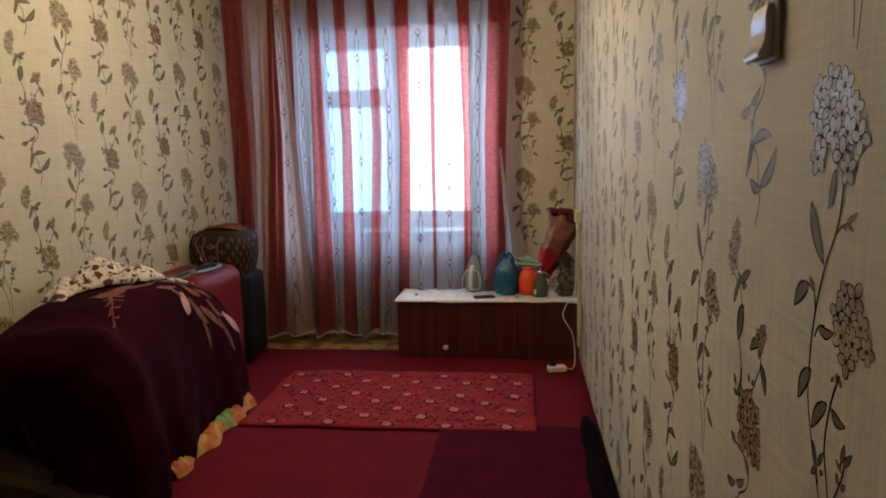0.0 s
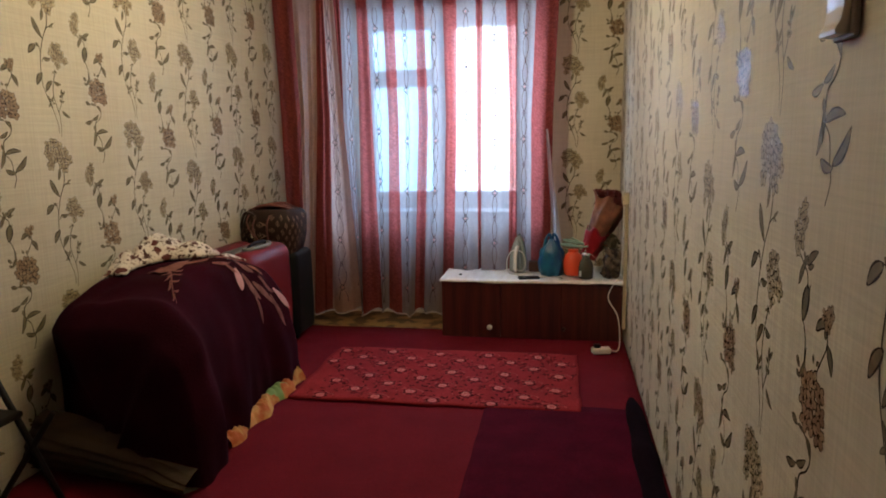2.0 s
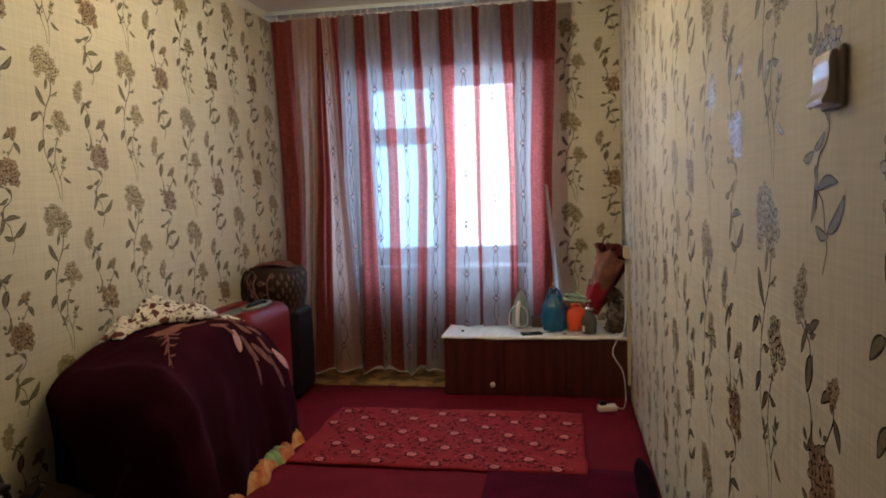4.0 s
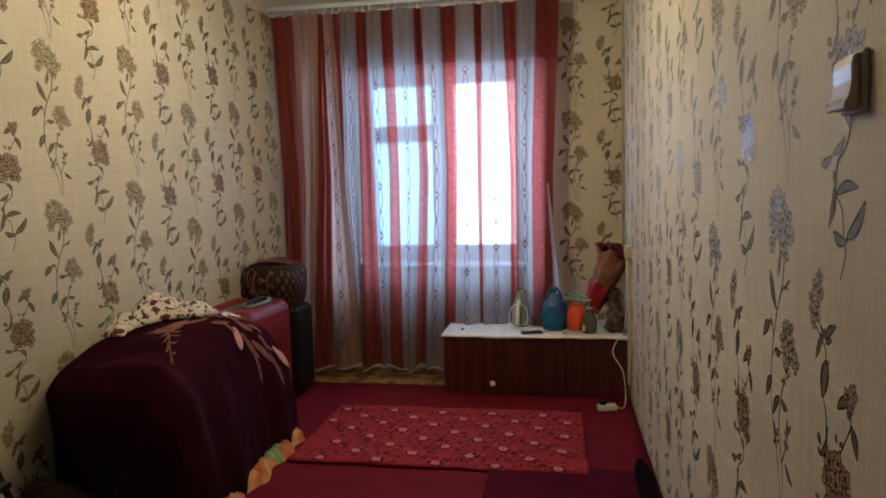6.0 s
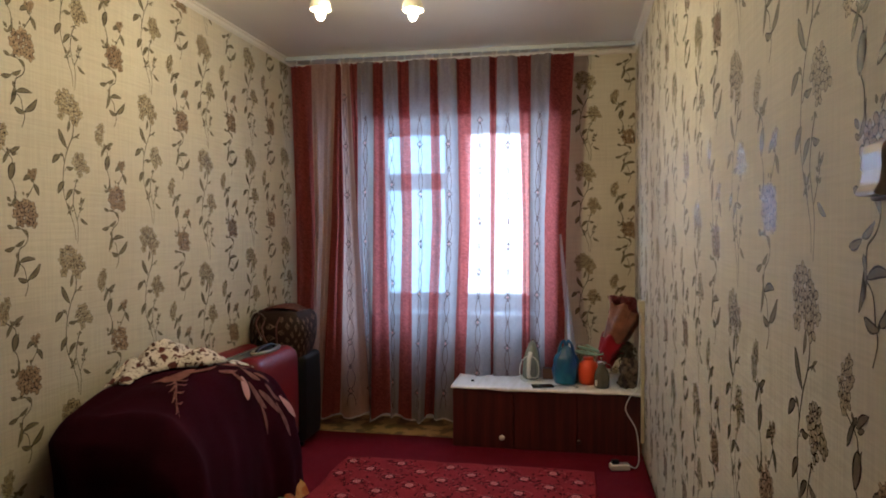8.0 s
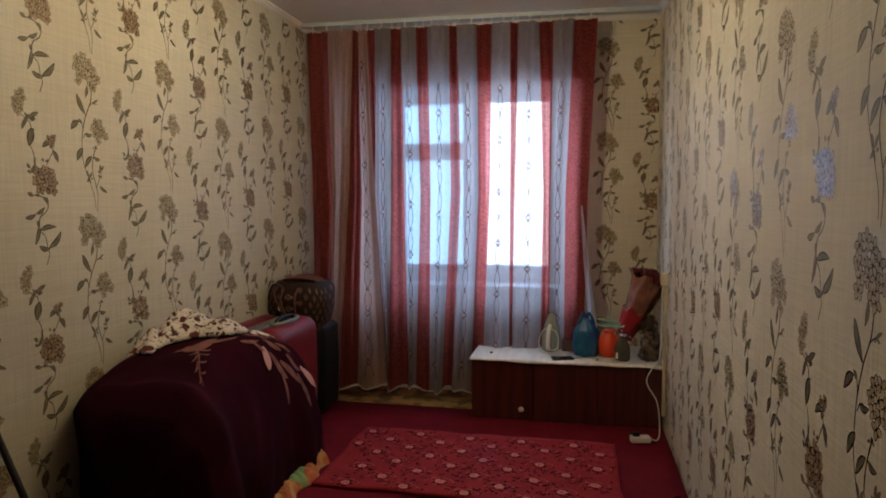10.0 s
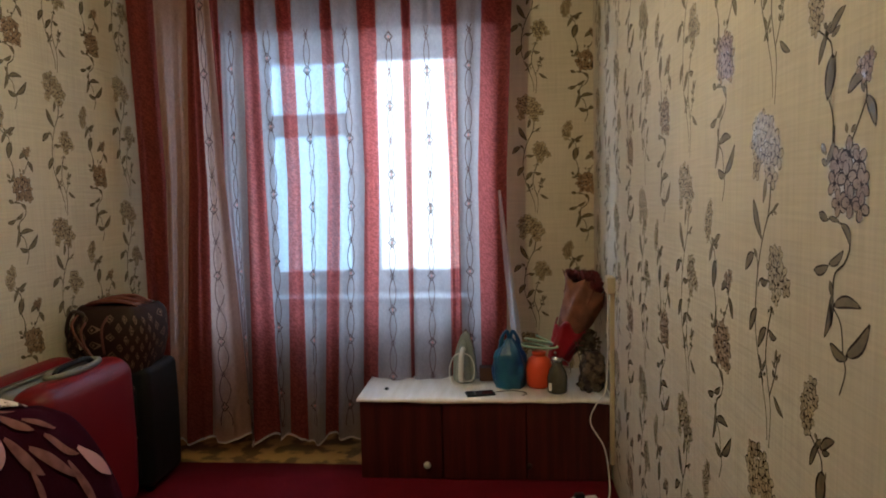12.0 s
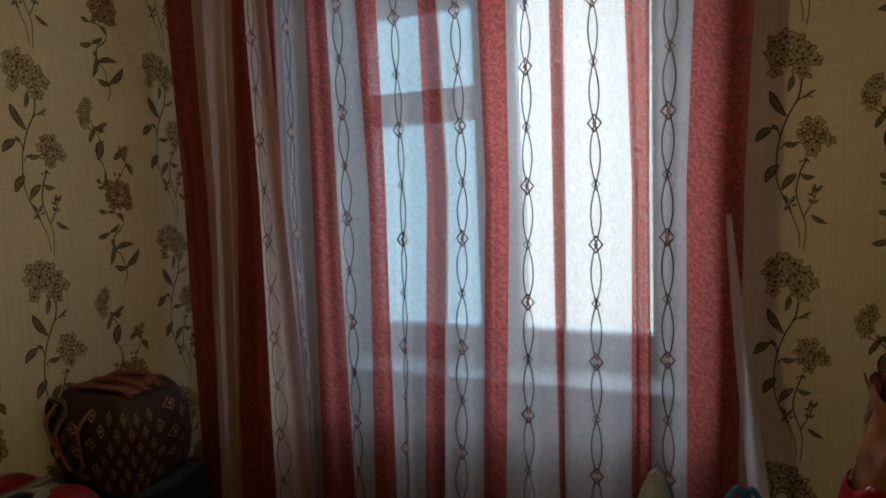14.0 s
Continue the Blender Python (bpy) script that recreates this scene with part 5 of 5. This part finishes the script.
RING_BUD = ((-0.0928, 0.5447), (-0.1099, 0.53), (-0.0879, 0.5227), (-0.1221, 0.508), (-0.0977, 0.5056), (-0.1197, 0.486), (-0.0977, 0.4835), (-0.1099, 0.4688))
RING_SMALL = ((0.0238, 0.385), (0.0458, 0.3923), (0.0384, 0.3728))


def floret(bm, at, cu, cv, r, turn, lift, rng, mat):
    """A small open flower: four or five dark-rimmed petals round a dark eye."""
    n_ = rng.choice((4, 5))
    for k in range(n_):
        a = turn + 2 * math.pi * k / n_ + 0.25 * (rng.random() - 0.5)
        pu, pv = cu + 0.56 * r * math.cos(a), cv + 0.56 * r * math.sin(a)
        blob(bm, at, pu, pv, 0.56 * r, 0.44 * r, lift, 0, 8, a, 0.18, rng)
        blob(bm, at, pu + 0.03 * r * math.cos(a), pv + 0.03 * r * math.sin(a), 0.45 * r, 0.33 * r, lift + 0.000015, mat, 8, a, 0.18, rng)
        blob(bm, at, cu + 0.34 * r * math.cos(a), cv + 0.34 * r * math.sin(a), 0.20 * r, 0.03 * r, lift + 0.00003, 0, 4, a, 0, rng)
    blob(bm, at, cu, cv, 0.11 * r, 0.11 * r, lift + 0.00003, 0, 6, 0, 0.2, rng)


def motif_head(bm, at, places, r, rng, mat=1):
    for i, (u, v) in enumerate(places):
        floret(bm, at, u, v, r * (0.9 + 0.25 * rng.random()), rng.random() * 6, 0.0006 + 0.00005 * i, rng, mat)


def motif_leaf(bm, at, u0, v0, u1, v1, w, bend=0.0, mat=2):
    for grow, out, m in ((1.0, 0.0006, 0), (0.66, 0.00064, mat)):
        L = math.hypot(u1 - u0, v1 - v0)
        du, dv = (u1 - u0) / L, (v1 - v0) / L
        left, right = [], []
        for i in range(7):
            t = i / 6
            t2 = 0.5 + (t - 0.5) * (1 if grow == 1 else 0.84)
            ww = 0.92 * w * grow * math.sin(math.pi * (0.03 + 0.94 * t2 ** 0.85)) ** 0.8
            cu = u0 + du * L * t2 - dv * bend * math.sin(math.pi * t2)
            cv = v0 + dv * L * t2 + du * bend * math.sin(math.pi * t2)
            left.append(bm.verts.new(at(cu - dv * ww, cv + du * ww, out)))
            right.append(bm.verts.new(at(cu + dv * ww, cv - du * ww, out)))
        for i in range(6):
            f = bm.faces.new((left[i], right[i], right[i + 1], left[i + 1]))
            f.material_index = m


def motif_stem(bm, at, pts, w=0.0048):
    line = curve([(u, v, 0) for u, v in pts], 5)
    prev = None
    for i, p in enumerate(line):
        q = line[min(i + 1, len(line) - 1)] - line[max(i - 1, 0)]
        k = w * (1 - 0.55 * i / len(line)) if len(pts) > 5 else w * 0.7
        q = Vector((-q.y, q.x, 0)).normalized() * k * 0.5
        cur = (bm.verts.new(at(p.x + q.x, p.y + q.y, 0.00055)), bm.verts.new(at(p.x - q.x, p.y - q.y, 0.00055)))
        if prev:
            bm.faces.new((prev[0], prev[1], cur[1], cur[0]))
        prev = cur


def motif_tall(bm, at, rng):
    for line in TALL_STEMS:
        motif_stem(bm, at, line)
    for leaf in TALL_LEAVES:
        motif_leaf(bm, at, *leaf)
    motif_head(bm, at, TALL_HEAD, 0.0200, rng)
    motif_head(bm, at, TALL_SIDE_HEAD, 0.0180, rng)


def motif_ring(bm, at, rng):
    for line in RING_STEMS:
        motif_stem(bm, at, line)
    for leaf in RING_LEAVES:
        motif_leaf(bm, at, *leaf)
    motif_head(bm, at, RING_HEAD, 0.0215, rng, 3)
    motif_head(bm, at, RING_BUD, 0.0145, rng)
    motif_head(bm, at, RING_SMALL, 0.0135, rng, 3)


REPEAT = 0.64


def print_wall(name, parent_name, place, columns, lo, hi, keep):
    bm = bmesh.new()
    rng = random.Random(21)
    for motif, u0, v0 in columns:
        v = v0 - REPEAT * 3
        while v < hi + 0.6:
            at = lambda u, w, out, u0=u0, v=v: place(u0 + u, v + w, out)
            if v > lo - 0.3:
                motif(bm, at, rng)
            v += REPEAT
    out = [f for f in bm.faces if not keep(f.calc_center_median())]
    bmesh.ops.delete(bm, geom=out, context="FACES")
    ob = finish(name, bm, [PRINT_DARK, PRINT_HEAD, PRINT_LEAF, PRINT_RUST], bpy.data.objects[parent_name], kind="stuff")
    ob["label"] = "raised brown flowers and leaves of the wallpaper"
    return ob


T, R = motif_tall, motif_ring
inside = lambda c: 0.005 < c.z < ZC - 0.036
west = [(R, 1.44, 1.14), (T, 1.17, 1.28), (R, 1.97, 1.16), (T, 1.69, 1.30), (R, 2.51, 1.230), (T, 2.21, 1.28), (R, 3.02, 1.310), (T, 2.74, 1.265),
        (R, 3.54, 1.108), (T, 3.25, 1.35), (R, 4.055, 1.182), (T, 3.76, 1.147), (R, 4.585, 1.245), (T, 4.29, 1.218), (T, 4.81, 1.29), (R, 0.92, 1.2), (T, 0.65, 1.2)]
print_wall("floral_print", "wall_west", lambda u, v, d: Vector((XL + d, u, v)), west, 0, ZC, lambda c: inside(c) and YB < c.y < YF - 0.002)
east = [(R, 0.89, 1.33), (R, 1.42, 1.265), (R, 1.945, 1.20), (R, 2.487, 1.12), (R, 3.012, 1.40), (R, 3.54, 1.33), (R, 4.07, 1.26), (R, 4.60, 1.19),
        (T, 0.64, 1.40), (T, 1.173, 1.328), (T, 1.707, 1.25), (T, 2.25, 1.155), (T, 2.78, 1.418), (T, 3.31, 1.35), (T, 3.84, 1.285), (T, 4.37, 1.22), (T, 4.90, 1.16)]
print_wall("floral_print", "wall_east", lambda u, v, d: Vector((XR - d, -u, v)), [(m, -u, v) for m, u, v in east], 0, ZC, lambda c: inside(c) and YB < c.y < YF - 0.002)
north = [(R, 0.975, 1.162), (T, 0.675, 1.155), (R, 0.445, 1.2), (R, -1.15, 1.18), (T, -1.42, 1.1)]
print_wall("floral_print", "wall_north", lambda u, v, d: Vector((u, YF - d, v)), north, 0, ZC,
           lambda c: inside(c) and XL + 0.002 < c.x < XR - 0.002 and not (WIN_L - 0.02 < c.x < WIN_R + 0.02 and WIN_B - 0.05 < c.z < WIN_T + 0.02))
